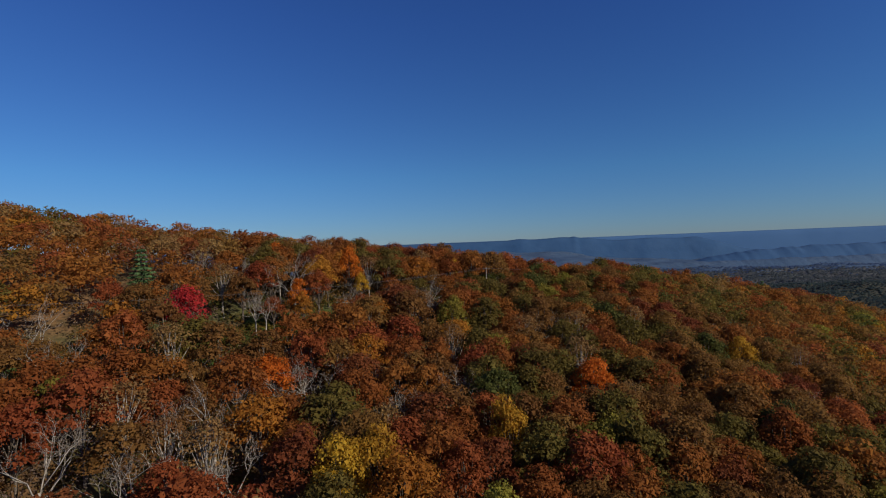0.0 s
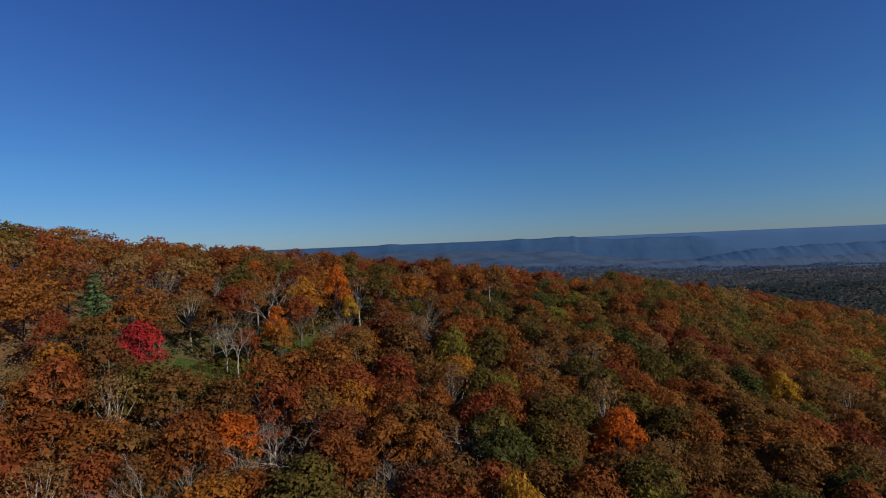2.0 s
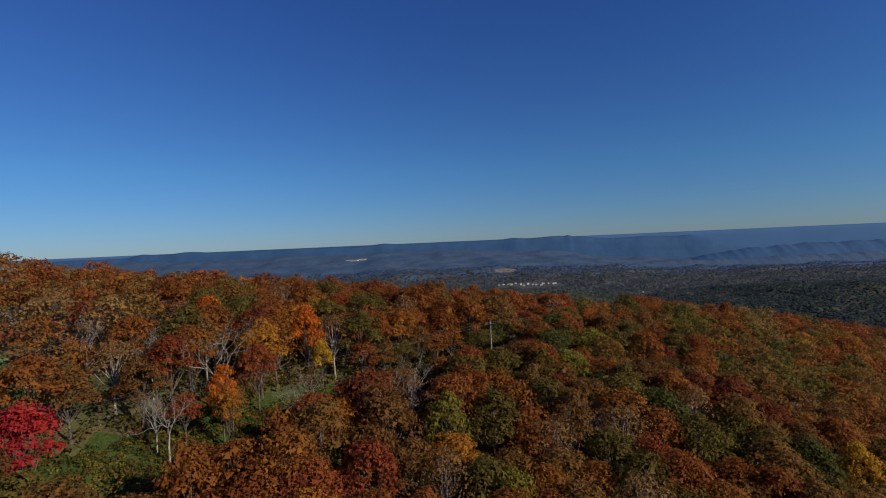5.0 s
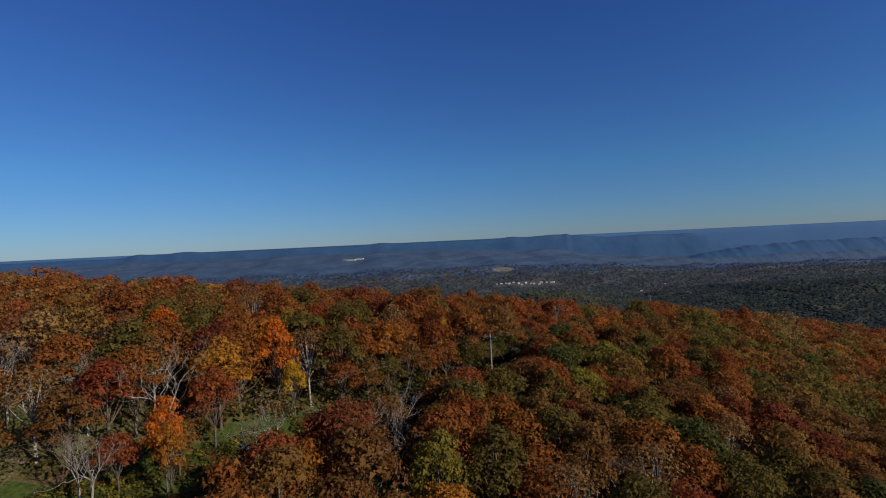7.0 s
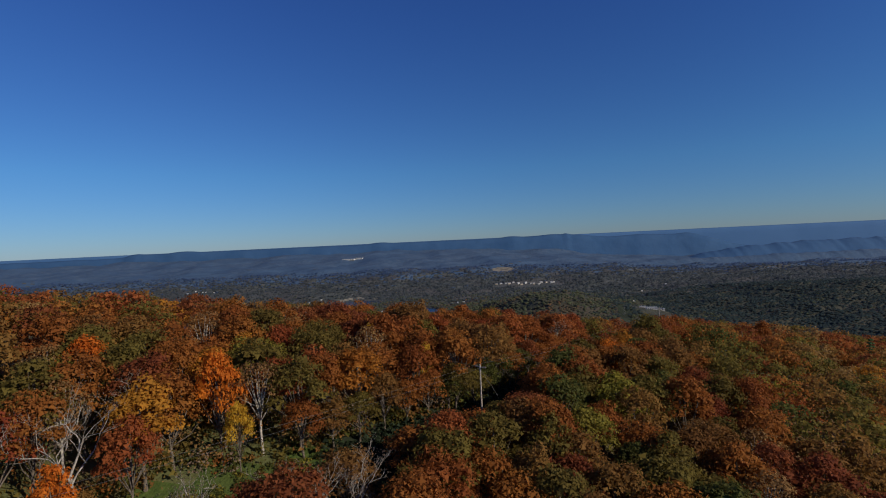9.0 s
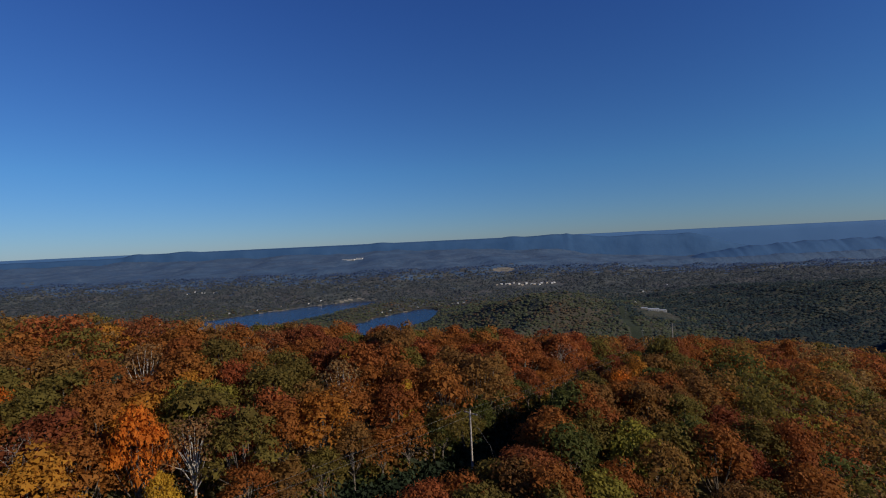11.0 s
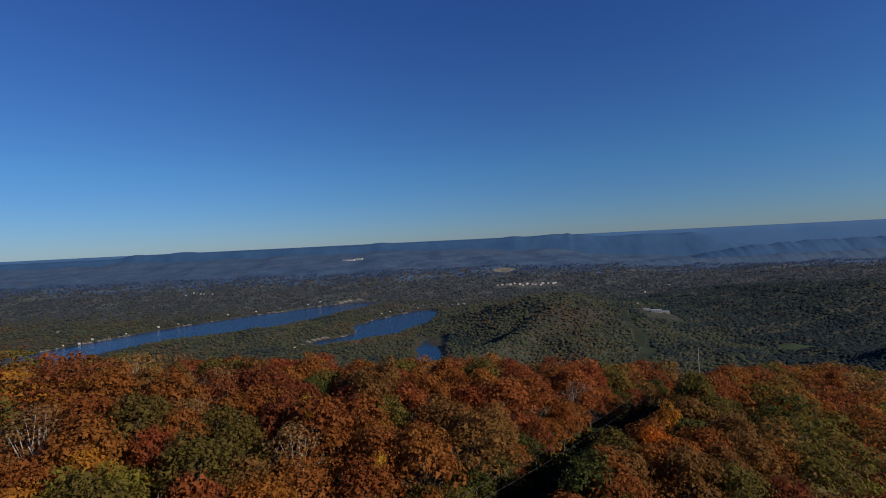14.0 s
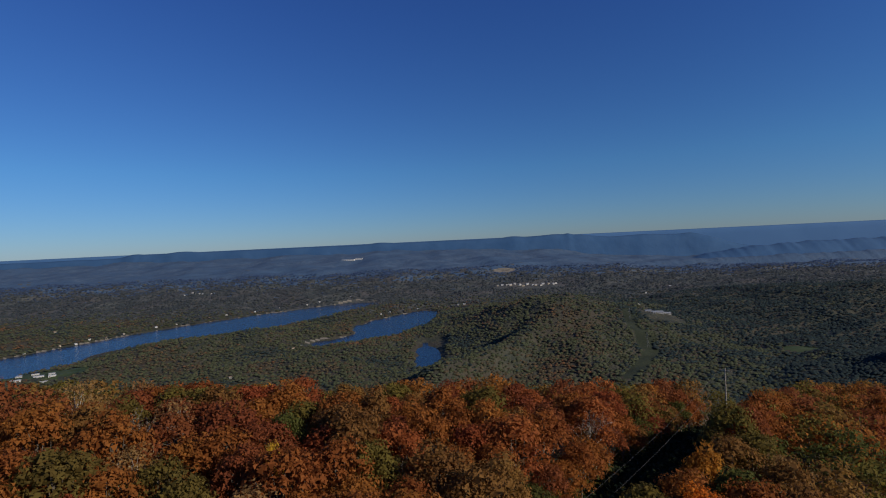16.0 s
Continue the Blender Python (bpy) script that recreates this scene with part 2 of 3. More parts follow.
CUT = [(-150, 22, 2), (-90, 66, 2.5), (-62, 88, 4.0), (-38, 107, 5.8), (-12, 127.5, 5.4), (12, 146, 5.2), (24, 160, 5.2), (42, 182, 6.2), (64, 207, 7.5), (78, 222, 8), (150, 300, 8)]
ARM = [(-1445, 1220, 170), (-1245, 1450, 167), (-1150, 1630, 173), (-1025, 1855, 190), (-860, 2035, 215), (-700, 2240, 190), (-450, 2560, 115)]
MERE = [(-82, 2180, 60), (-130, 2060, 105), (-195, 1890, 135), (-215, 1760, 92), (-290, 1680, 52), (-375, 1620, 48)]
POND = [(-32, 1545, 50), (-38, 1400, 42), (-46, 1290, 28)]
SPUR = [(-10, 1040, 0), (110, 1190, 0), (215, 1325, 0)]
SWATHE = [(545, 1560, 10), (500, 1400, 15), (484, 1300, 17), (470, 1215, 17), (420, 1130, 14), (346, 1032, 11)]


def lakes(x, y):
    d = np.minimum(np.minimum(near_line(x, y, ARM), near_line(x, y, MERE)), near_line(x, y, POND))
    return d + 14 * ripple(x, y, 60, 2.0) + 5 * ripple(x, y, 19, 1.0)


def valley(x, y):
    d = lakes(x, y)
    inland = np.clip(d / 160, 0, 1)
    inland = inland * inland * (3 - 2 * inland)
    h = LAKE + np.clip(d * 0.35, -6, 4)
    h = h + inland * (9 + 13 * ripple(x, y, 260, 0.5) + 6 * ripple(x, y, 95, 3.0))
    h = h + 84 * np.exp(-np.abs((x - 390) / 290) ** 2.2 - ((y - 1690) / 300) ** 2) + 10 * ripple(x, y, 70, 0.3) * np.exp(-((x - 385) / 300) ** 2 - ((y - 1600) / 400) ** 2)
    h = h + 22 * np.exp(-((x - 330) / 150) ** 2 - ((y - 1330) / 220) ** 2) + 44 * np.exp(-(np.maximum(near_line(x, y, SPUR), 0) / 56) ** 2)
    # second term: hill out of view on the right, added to shade the valley
    h = h + 85 * np.exp(-((x - 960) / 130) ** 2 - ((y - 960) / 110) ** 2)
    h = h + 26 * np.exp(-((x + 760) / 260) ** 2 - ((y - 1600) / 160) ** 2)
    h = h + 60 * np.exp(-((x - 1500) / 420) ** 2 - ((y - 1900) / 380) ** 2)
    far = np.maximum(y - 2600, 0)
    left = 1 / (1 + np.exp((x - 1200) / 350))
    h = h + far * (0.024 + 0.088 * left) + np.clip(far / 500, 0, 1) * (11 * ripple(x, y, 420, 1.7) + 5 * ripple(x, y, 150, 0.4))
    return h


def ground(x, y):
    x, y = np.asarray(x, dtype=float), np.asarray(y, dtype=float)
    hill = canopy(x, y) - TREE
    side = np.maximum(np.maximum(-190 - x, x - 240), 0)
    hill = hill - 0.35 * side
    low = valley(x, y)
    t = np.clip((y - 420) / 500, 0, 1)
    return np.where(y < 300, hill, np.maximum(hill, low) * (1 - t) + low * t)


# one sheet of ground, with finer steps where it is close
ROWS_Y = np.concatenate([np.arange(-1500, -150, 75), np.arange(-150, 420, 5.5), np.arange(420, 1000, 20), np.arange(1000, 2700, 13), np.arange(2700, 4700, 20)])
COLS = np.linspace(-1, 1, 271)
gx = COLS[None, :] * (330 + 1.03 * np.abs(ROWS_Y))[:, None]
gy = np.repeat(ROWS_Y[:, None], len(COLS), axis=1)
gz = ground(gx, gy)
nr, nc = gx.shape
ids = np.arange(nr * nc).reshape(nr, nc)
gf = np.stack([ids[:-1, :-1], ids[:-1, 1:], ids[1:, 1:], ids[1:, :-1]], -1).reshape(-1, 4)
fx, fy = gx[:-1, :-1].ravel(), gy[:-1, :-1].ravel()
fd = lakes(fx, fy)
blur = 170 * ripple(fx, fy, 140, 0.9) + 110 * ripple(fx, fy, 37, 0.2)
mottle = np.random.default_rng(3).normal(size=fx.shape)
# ground turns bluer with distance: haze painted in as ragged colour bands
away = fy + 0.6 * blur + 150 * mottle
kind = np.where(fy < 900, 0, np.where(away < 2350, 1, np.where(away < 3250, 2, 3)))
kind = np.where((fy < 400) & (near_line(fx, fy, CUT) < 2), 4, kind)
kind = np.where((fy > 1000) & (fx < -150) & (fd < 2.5) & (fd > -4), 5, kind)
# the swathe's shade between its trees is put into the ground colour
kind = np.where((fy > 1000) & (near_line(fx, fy, SWATHE) < 6), 7, kind)
# tree shade in the upper strip is painted on as near-black ground
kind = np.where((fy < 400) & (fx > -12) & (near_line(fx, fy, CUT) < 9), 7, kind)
kind = np.where((np.hypot((fx + 1010) / 120, (fy - 1330) / 55) < 1) | (np.hypot((fx - 815) / 42, (fy - 1215) / 30) < 1), 6, kind)
kind = np.where(np.hypot((fx - 400) / 75, (fy - 3340) / 60) < 1, 5, kind)
tagged(new("ground", mesh_of("ground", np.stack([gx, gy, gz], -1).reshape(-1, 3), gf, [LITTER, VALLEY_NEAR, VALLEY_MID, VALLEY_FAR, GRASS, SHORE, MEADOW, SHADE_BRUSH], kind, smooth=True)),
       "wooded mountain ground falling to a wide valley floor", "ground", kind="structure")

wx, wy = np.meshgrid(np.linspace(-1800, 260, 30), np.linspace(1180, 2800, 30))
wi = np.arange(900).reshape(30, 30)
tagged(new("water", mesh_of("water", np.stack([wx, wy, np.full_like(wx, LAKE)], -1).reshape(-1, 3), np.stack([wi[:-1, :-1], wi[:-1, 1:], wi[1:, 1:], wi[1:, :-1]], -1).reshape(-1, 4), [water_m])),
       "calm deep blue lake water with winding arms", "lake", kind="structure")


def far_ridge(name, y, depth, top, mat, label, width=5200, rough=3.5):
    """A long range of hills: its crest follows top(x)."""
    xs = np.linspace(-width, width, 700)
    ts = np.linspace(-1, 1, 13)
    X, T = np.meshgrid(xs, ts)
    Y = y + T * depth + rough * 2 * ripple(X, T * 300, 320, 0.3)
    Z = -330 + (top(X) + 330) * np.exp(-(T * 1.25) ** 2) + (1 - np.exp(-(T * 3) ** 2)) * rough * ripple(X, Y * 3, 150, 0.8)
    i = np.arange(X.size).reshape(X.shape)
    tagged(new(name, mesh_of(name, np.stack([X, Y, Z], -1).reshape(-1, 3), np.stack([i[:-1, :-1], i[:-1, 1:], i[1:, 1:], i[1:, :-1]], -1).reshape(-1, 4), [mat], smooth=True)), label, "mountains", kind="structure")


def bump(x, at, wide, high):
    return high * np.exp(-((x - at) / wide) ** 2)


def range_top(x):
    h = 24 + 3 * ripple(x, x * 0, 190, 0.6) - 150 / (1 + np.exp(-(x - 2550) / 110)) - 34 / (1 + np.exp(-(x - 1380) / 60))
    h = h - 22 / (1 + np.exp((x + 2870) / 25))
    return h + bump(x, -2780, 70, 8) + bump(x, -2360, 130, 12) + bump(x, -540, 90, 9) + bump(x, 640, 90, 10) + bump(x, 1000, 170, 12) + bump(x, 1143, 28, 9) + bump(x, 1850, 190, 10) + bump(x, 2250, 90, 12)


def right_hills_top(x):
    return -330 + 215 / (1 + np.exp(-(x - 1900) / 260)) + 12 * ripple(x, x * 0, 260, 1.4) + 7 * ripple(x, x * 0, 70, 0.2)


# the haze on these far hills is held in their material colours
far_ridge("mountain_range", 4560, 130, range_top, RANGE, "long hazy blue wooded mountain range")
far_ridge("distant_hills", 3700, 190, lambda x: -330 + 138 / (1 + np.exp(-(x - 1000) / 90)) + 9 * ripple(x, x * 0, 210, 0.9) + 5 * ripple(x, x * 0, 60, 1.7), VALLEY_FAR, "rolling hazy blue-green wooded hills across the valley", 5200, 3.5)
far_ridge("distant_hills", 3300, 150, lambda x: -330 + 74 / (1 + np.exp(-(x - 1400) / 60)) + 0.018 * np.maximum(x - 1700, 0) + 9 * ripple(x, x * 0, 170, 0.1) + 4 * ripple(x, x * 0, 50, 0.7), VALLEY_FAR, "low dark wooded hills in haze beyond the valley floor", 5200, 3.5)
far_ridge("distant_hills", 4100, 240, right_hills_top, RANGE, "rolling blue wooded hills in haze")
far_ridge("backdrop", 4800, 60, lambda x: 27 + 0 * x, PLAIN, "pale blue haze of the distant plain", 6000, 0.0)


# ---- trees ----
def grown_trunk(rng, height, crown_base, width, centres, mat, sides=5):
    """A leaning tapered trunk with limbs out to the masses of the crown."""
    t = Tubes(sides)
    lean = rng.uniform(-0.6, 0.6, 2)
    zs = np.linspace(-0.6, height * 0.86, 7)
    k = zs / height
    stem = np.stack([lean[0] * k ** 2 + 0.12 * np.sin(k * 7), lean[1] * k ** 2 + 0.12 * np.cos(k * 6), zs], -1)
    t.limb(stem, np.interp(k, [0, 0.08, 1], [0.34, 0.22, 0.05]))
    for c in centres:
        z0 = min(max(crown_base * rng.uniform(0.75, 1.1), 1.0), c[2] - 0.4)
        p0 = np.array([np.interp(z0, zs, stem[:, 0]), np.interp(z0, zs, stem[:, 1]), z0])
        mid = p0 * 0.5 + c * 0.5 + rng.normal(size=3) * 0.25 + [0, 0, -0.25]
        t.limb([p0, mid, c], [0.10, 0.07, 0.025])
    return t.mesh("trunk", mat)


def bare_boughs(rng, height, spread, levels=4):
    """Leafless limbs that fork and fork again."""
    t = Tubes(3)

    def fork(p, way, length, radius, level):
        pts = [p]
        w = way
        for _ in range(3):
            w = unit(w + rng.normal(size=3) * 0.22 + np.array([0, 0, 0.05]))
            pts.append(pts[-1] + w * length / 3)
        t.limb(pts, np.linspace(radius, radius * 0.55, 4))
        if level == 0:
            return
        for k in range(rng.integers(2, 4) if level > 1 else 3):
            side = unit(w + rng.normal(size=3) * spread + np.array([0, 0, 0.22]))
            fork(pts[-1 - (k % 2)], side, length * rng.uniform(0.58, 0.82), radius * 0.55, level - 1)

    t.limb([[0, 0, -0.6], [0.05, 0.02, 0], [0.1, -0.05, height * 0.25], [0.0, 0.1, height * 0.42]], [0.38, 0.27, 0.22, 0.18])
    for k in range(4):
        a = k * 1.65 + rng.uniform(-0.4, 0.4)
        out = unit(np.array([math.cos(a) * spread, math.sin(a) * spread, 0.75]))
        fork(np.array([0.0, 0.08, height * rng.uniform(0.30, 0.42)]), out, height * 0.27, 0.13, levels)
    return t


rng = np.random.default_rng(11)
CROWNS, TRUNKS, TRUNK_PALE = [], [], []
for k in range(9):
    w, hgt, base = rng.uniform(4.3, 5.1), rng.uniform(8.2, 9.6), 3.8
    cs, rs = lobes(rng, 23, w, hgt, base)
    v = np.concatenate([leaf_sprays(rng, cs, rs * 0.95, 94, 0.215), leaf_sprays(rng, cs, rs * 0.68, 13, 0.52)])
    CROWNS.append(mesh_of("crown", v, sprays(len(v) // 3), [LEAF["rust"]]))
    TRUNKS.append(grown_trunk(rng, 13.0, base, w, cs[::2], BARK))
THIN = []
for k in range(3):
    w, hgt, base = rng.uniform(3.3, 4.0), rng.uniform(6.0, 7.2), 6.2
    cs, rs = lobes(rng, 17, w, hgt, base)
    v = leaf_sprays(rng, cs, rs * 1.1, 56, 0.20)
    THIN.append((mesh_of("crown", v, sprays(len(v) // 3), [LEAF["tan"]]), grown_trunk(rng, 13.0, base, w, cs, PALE_BARK)))
BARE = []
for k in range(5):
    boughs = bare_boughs(rng, 13.0, rng.uniform(0.42, 0.62), 4)
    tips = np.concatenate(boughs.v)[::41]
    tips = tips[tips[:, 2] > 7.5]
    v = leaf_sprays(rng, tips, np.full(len(tips), 0.7), 9, 0.085)
    BARE.append((boughs.mesh("trunk", PALE_BARK), mesh_of("crown", v, sprays(len(v) // 3), [LEAF["twig"]])))


def conifer_mesh(rng, height, width):
    c, r = [], []
    for z in np.arange(1.6, height, 0.8):
        q = width * (1 - z / height) ** 0.8 + 0.15
        for a in np.arange(0, 6.28, 0.9 if q > 1 else 1.6):
            a2 = a + z * 1.7
            for f in (0.35, 0.7, 1.0):
                c.append((q * f * math.cos(a2), q * f * math.sin(a2), z - 0.35 * q * f + rng.uniform(-0.15, 0.15)))
                r.append(0.42)
    v = leaf_sprays(rng, np.array(c), np.array(r), 9, 0.24, 0.5)
    return mesh_of("crown", v, sprays(len(v) // 3), [LEAF["needle"]])


CONIFER = conifer_mesh(rng, 13.0, 2.6)
stem = Tubes(6)
stem.limb([[0, 0, -0.6], [0, 0, 0.3], [0, 0, 12.6]], [0.28, 0.22, 0.03])
CONIFER_STEM = stem.mesh("trunk", BARK)

WORDS = {
    "rust": ("oak_tree", "oak with a full rust-brown autumn crown", "oak"),
    "russet": ("oak_tree", "oak with dull russet-brown autumn leaves", "oak"),
    "red": ("maple_tree", "maple with a deep red autumn crown", "maple"),
    "wine": ("maple_tree", "maple with a dark wine-red crown", "maple"),
    "crimson": ("maple_tree", "maple with a bright crimson autumn crown", "maple"),
    "orange": ("maple_tree", "maple glowing bright orange in the sun", "maple"),
    "gold": ("hickory_tree", "hickory with a golden-orange autumn crown", "hickory"),
    "yellow": ("hickory_tree", "hickory with a clear yellow autumn crown", "hickory"),
    "lime": ("poplar_tree", "poplar with yellowing green leaves", "poplar"),
    "olive": ("chestnut_oak_tree", "oak with a broad olive-green crown", "oak"),
    "green": ("chestnut_oak_tree", "oak still in dense green leaf", "oak"),
    "tan": ("beech_tree", "half-bare beech with thin tan leaves", "beech"),
    "bare": ("bare_tree", "leafless tree with pale grey forking limbs", "bare tree"),
    "needle": ("conifer_tree", "dark green conifer among autumn trees", "conifer"),
}


def tree(x, y, kind, rise=1.0, wide=1.0, which=0, turn=0.0, lift=0.0):
    """One tree on the ridge: an Empty at its foot, with trunk and crown."""
    name, label, cat = WORDS[kind]
    foot = new(name)
    tagged(foot, label, cat, "trees on the ridge")
    foot.empty_display_size = 0.5
    foot.matrix_basis = Matrix.LocRotScale((x, y, float(ground(x, y)) + lift), Euler((0, 0, turn)), (wide, wide, rise))
    if kind == "bare":
        trunk, twigs = BARE[which % len(BARE)]
        part("trunk", trunk, foot)
        tagged(part("crown", twigs, foot, "sparse spray of grey-brown twigs"), kind="stuff")
        return foot
    if kind == "needle":
        part("trunk", CONIFER_STEM, foot)
        part("crown", CONIFER, foot)
        return foot
    if kind == "tan":
        crown, trunk = THIN[which % len(THIN)]
    else:
        crown, trunk = CROWNS[which % len(CROWNS)], TRUNKS[which % len(TRUNKS)]
    part("trunk", trunk, foot)
    c = part("crown", crown, foot)
    c.material_slots[0].link = "OBJECT"
    c.material_slots[0].material = LEAF[kind]
    return foot


# trees that stand out: place, kind, height and width against the usual
MARKED = []


def marked(x, y, kind, rise=1.0, wide=1.0, which=0, clear=0.0):
    MARKED.append((x, y, max(3.2 * wide, clear)))
    tree(x, y, kind, rise, wide, which, turn=(x * 7 + y * 3) % 6.28)


# pale leafless trees of the western slope
marked(-46.3, 54.1, "bare", 1.1, 1.15, 0, 5.0)
marked(-35.3, 54.1, "bare", 1.0, 1.1, 1)
marked(-25.5, 57.6, "bare", 0.95, 0.95, 2)
marked(-31.4, 65.0, "bare", 1.05, 0.95, 3)
marked(-38.5, 104.0, "bare", 0.78, 0.72, 4)
marked(-41.5, 106.0, "bare", 0.75, 0.7, 1)
marked(-22.0, 77.1, "bare", 0.95, 1.15, 2, 5.0)
marked(-23.8, 81.5, "bare", 0.85, 1.0, 0)
marked(-6.0, 73.6, "bare", 0.95, 0.9, 1)
marked(-67.4, 78.8, "bare", 1.1, 1.0, 3)
marked(-58.6, 72.5, "bare", 1.0, 1.1, 4)
marked(-35.7, 125.1, "bare", 1.05, 1.0, 0)
marked(-36.1, 116.5, "bare", 1.15, 1.2, 3)
marked(-42.5, 119.0, "rust", 1.0, 0.95, 1)
marked(-38.5, 108.5, "red", 0.62, 0.6, 3)
marked(-33.0, 112.5, "russet", 0.6, 0.6, 5)
marked(-31.0, 119.0, "red", 0.9, 0.8, 2)
marked(-59.5, 117.1, "bare", 1.0, 1.1, 4)
marked(23.6, 115.5, "bare", 0.98, 0.9, 2)
marked(67.2, 89.4, "bare", 1.0, 0.95, 0)
marked(-28.2, 171.1, "bare", 0.95, 1.2, 3)
marked(36.2, 188.5, "bare", 0.95, 0.8, 1)
marked(-16.0, 84.0, "bare", 0.85, 0.9, 4)
marked(-52.0, 62.0, "bare", 0.9, 0.9, 2)
# bright crowns
marked(-49.4, 92.0, "crimson", 1.12, 0.98, 2, 6.0)
marked(-23.2, 150.2, "red", 1.0, 0.7, 5)
marked(-25.2, 129.5, "orange", 1.2, 0.72, 1)
marked(-33.2, 110.0, "orange", 0.95, 0.58, 4)
marked(-31.6, 108.0, "gold", 0.78, 0.42, 6)
marked(27.0, 88.0, "orange", 1.08, 0.9, 3, 4.5)
marked(41.0, 163.2, "orange", 1.0, 0.8, 7)
marked(47.0, 174.5, "gold", 1.0, 0.75, 0)
marked(-14.1, 106.1, "gold", 0.95, 0.9, 8)
marked(-47.0, 134.5, "orange", 1.0, 0.8, 2)
marked(-25.1, 64.7, "gold", 1.02, 1.1, 5, 5.0)
marked(-4.4, 55.5, "gold", 1.05, 1.05, 7, 5.0)
marked(-13.9, 87.8, "gold", 0.95, 0.95, 1)
marked(-12.5, 57.6, "yellow", 1.08, 0.85, 3, 4.5)
marked(-8.4, 59.5, "yellow", 1.08, 0.8, 6, 4.2)
marked(9.2, 69.0, "yellow", 1.12, 0.8, 0, 4.5)
marked(67.1, 111.8, "yellow", 1.08, 0.9, 4, 4.5)
marked(1.8, 107.0, "lime", 1.1, 0.8, 2, 4.2)
marked(25.3, 71.4, "lime", 1.0, 0.95, 8)
marked(10.1, 95.4, "lime", 0.98, 0.75, 5)
marked(-22.0, 128.0, "yellow", 0.75, 0.45, 1)
marked(-9.7, 165.0, "yellow", 0.95, 0.4, 3)
marked(2.4, 151.8, "yellow", 0.9, 0.45, 7)
marked(-26.1, 140.5, "lime", 1.0, 0.9, 0)
marked(-23.3, 143.5, "lime", 0.95, 0.75, 6)
marked(-52.1, 65.3, "lime", 0.95, 0.95, 4)
marked(-47.2, 130.7, "lime", 0.95, 0.7, 8)
# red crowns
marked(5.8, 87.5, "red", 1.05, 0.95, 3)
marked(-8.3, 96.4, "red", 1.0, 0.95, 1)
marked(-18.4, 59.1, "wine", 1.0, 1.05, 0)
marked(-27.1, 50.2, "red", 1.0, 1.1, 6)
marked(2.5, 59.9, "red", 1.0, 0.9, 4)
marked(-11.7, 161.6, "wine", 1.0, 0.8, 2)
marked(14.5, 91.0, "wine", 1.0, 0.8, 7)
# green and brown crowns
marked(5.7, 123.2, "olive", 1.02, 1.15, 5)
marked(12.1, 127.5, "olive", 1.0, 1.1, 1)
marked(25.0, 141.5, "green", 1.05, 1.15, 3)
marked(29.5, 147.0, "olive", 1.0, 1.0, 6)
marked(-15.2, 154.8, "olive", 1.0, 0.95, 0)
marked(-11.2, 175.0, "green", 1.0, 0.7, 8)
marked(34.2, 161.5, "olive", 1.0, 1.05, 2)
marked(48.2, 169.0, "green", 1.0, 1.0, 4)
marked(57.4, 180.3, "olive", 1.0, 1.1, 7)
marked(-49.0, 138.0, "olive", 1.0, 1.15, 1)
marked(-41.5, 140.7, "olive", 1.0, 1.15, 3)
marked(-39.1, 83.2, "russet", 1.05, 1.2, 5)
marked(-48.2, 72.3, "rust", 1.0, 1.2, 2)
marked(-66.5, 106.3, "needle", 1.15, 1.6, 0, 7.0)
marked(130.0, 204.0, "needle", 1.15, 1.1)
marked(101.0, 207.5, "rust", 1.15, 0.6, 1)
# a grassy gap where the cleared strip opens out
for gap in ((-42.0, 104.0, 7.0), (-39.0, 97.5, 8.0), (-50.0, 97.0, 6.0), (-27.0, 104.0, 6.5), (-29.0, 97.0, 5.0), (-30.0, 110.0, 6.0), (8.0, 137.5, 6.0), (-5.0, 125.5, 5.5), (22.0, 151.5, 5.0)):
    MARKED.append(gap)

def mixed(x, y, r):
    """Which kind of tree grows where: pale and bare to the west, dull green to the east, red along the crest."""
    crest = y > 168 + 0.25 * x
    east = x > 4 + 0.05 * (y - 60)
    # darker kinds on the eastern crest, partly standing in for dimmer light there
    if crest and x > 48:
        table = (("rust", 0.18), ("russet", 0.26), ("wine", 0.28), ("olive", 0.14), ("red", 0.09), ("tan", 0.03), ("gold", 0.02))
    elif crest:
        table = (("rust", 0.28), ("red", 0.20), ("russet", 0.18), ("olive", 0.17), ("wine", 0.11), ("tan", 0.04), ("gold", 0.02))
    elif east:
        table = (("russet", 0.30), ("olive", 0.25), ("rust", 0.19), ("green", 0.06), ("wine", 0.07), ("red", 0.04), ("tan", 0.03), ("lime", 0.02), ("gold", 0.02))
    else:
        table = (("rust", 0.36), ("red", 0.15), ("bare", 0.08), ("tan", 0.08), ("russet", 0.16), ("olive", 0.10), ("gold", 0.02), ("wine", 0.04), ("orange", 0.01))
    for kind, share in table:
        if kind == "bare" and y > 125:
            share *= 0.5
        r -= share
        if r < 0:
            return kind
    return "rust"


# spots for the wood, spread like a loose net
rng = np.random.default_rng(5)
STEP = 6.2
spots = []
for j, y in enumerate(np.arange(20, 300, STEP * 0.87)):
    for x in np.arange(-260, 320, STEP):
        spots.append((x + (j % 2) * STEP / 2 + rng.uniform(-1.7, 1.7), y + rng.uniform(-1.7, 1.7)))
spots = np.array(spots)
view = (np.abs(spots[:, 0] - 4) < 20 + 0.93 * spots[:, 1]) & (spots[:, 1] < 246 + 0.28 * spots[:, 0])
spots = spots[view & (near_line(spots[:, 0], spots[:, 1], CUT) > 1.6)]
for mx, my, mr in MARKED:
    spots = spots[np.hypot(spots[:, 0] - mx, spots[:, 1] - my) > mr]

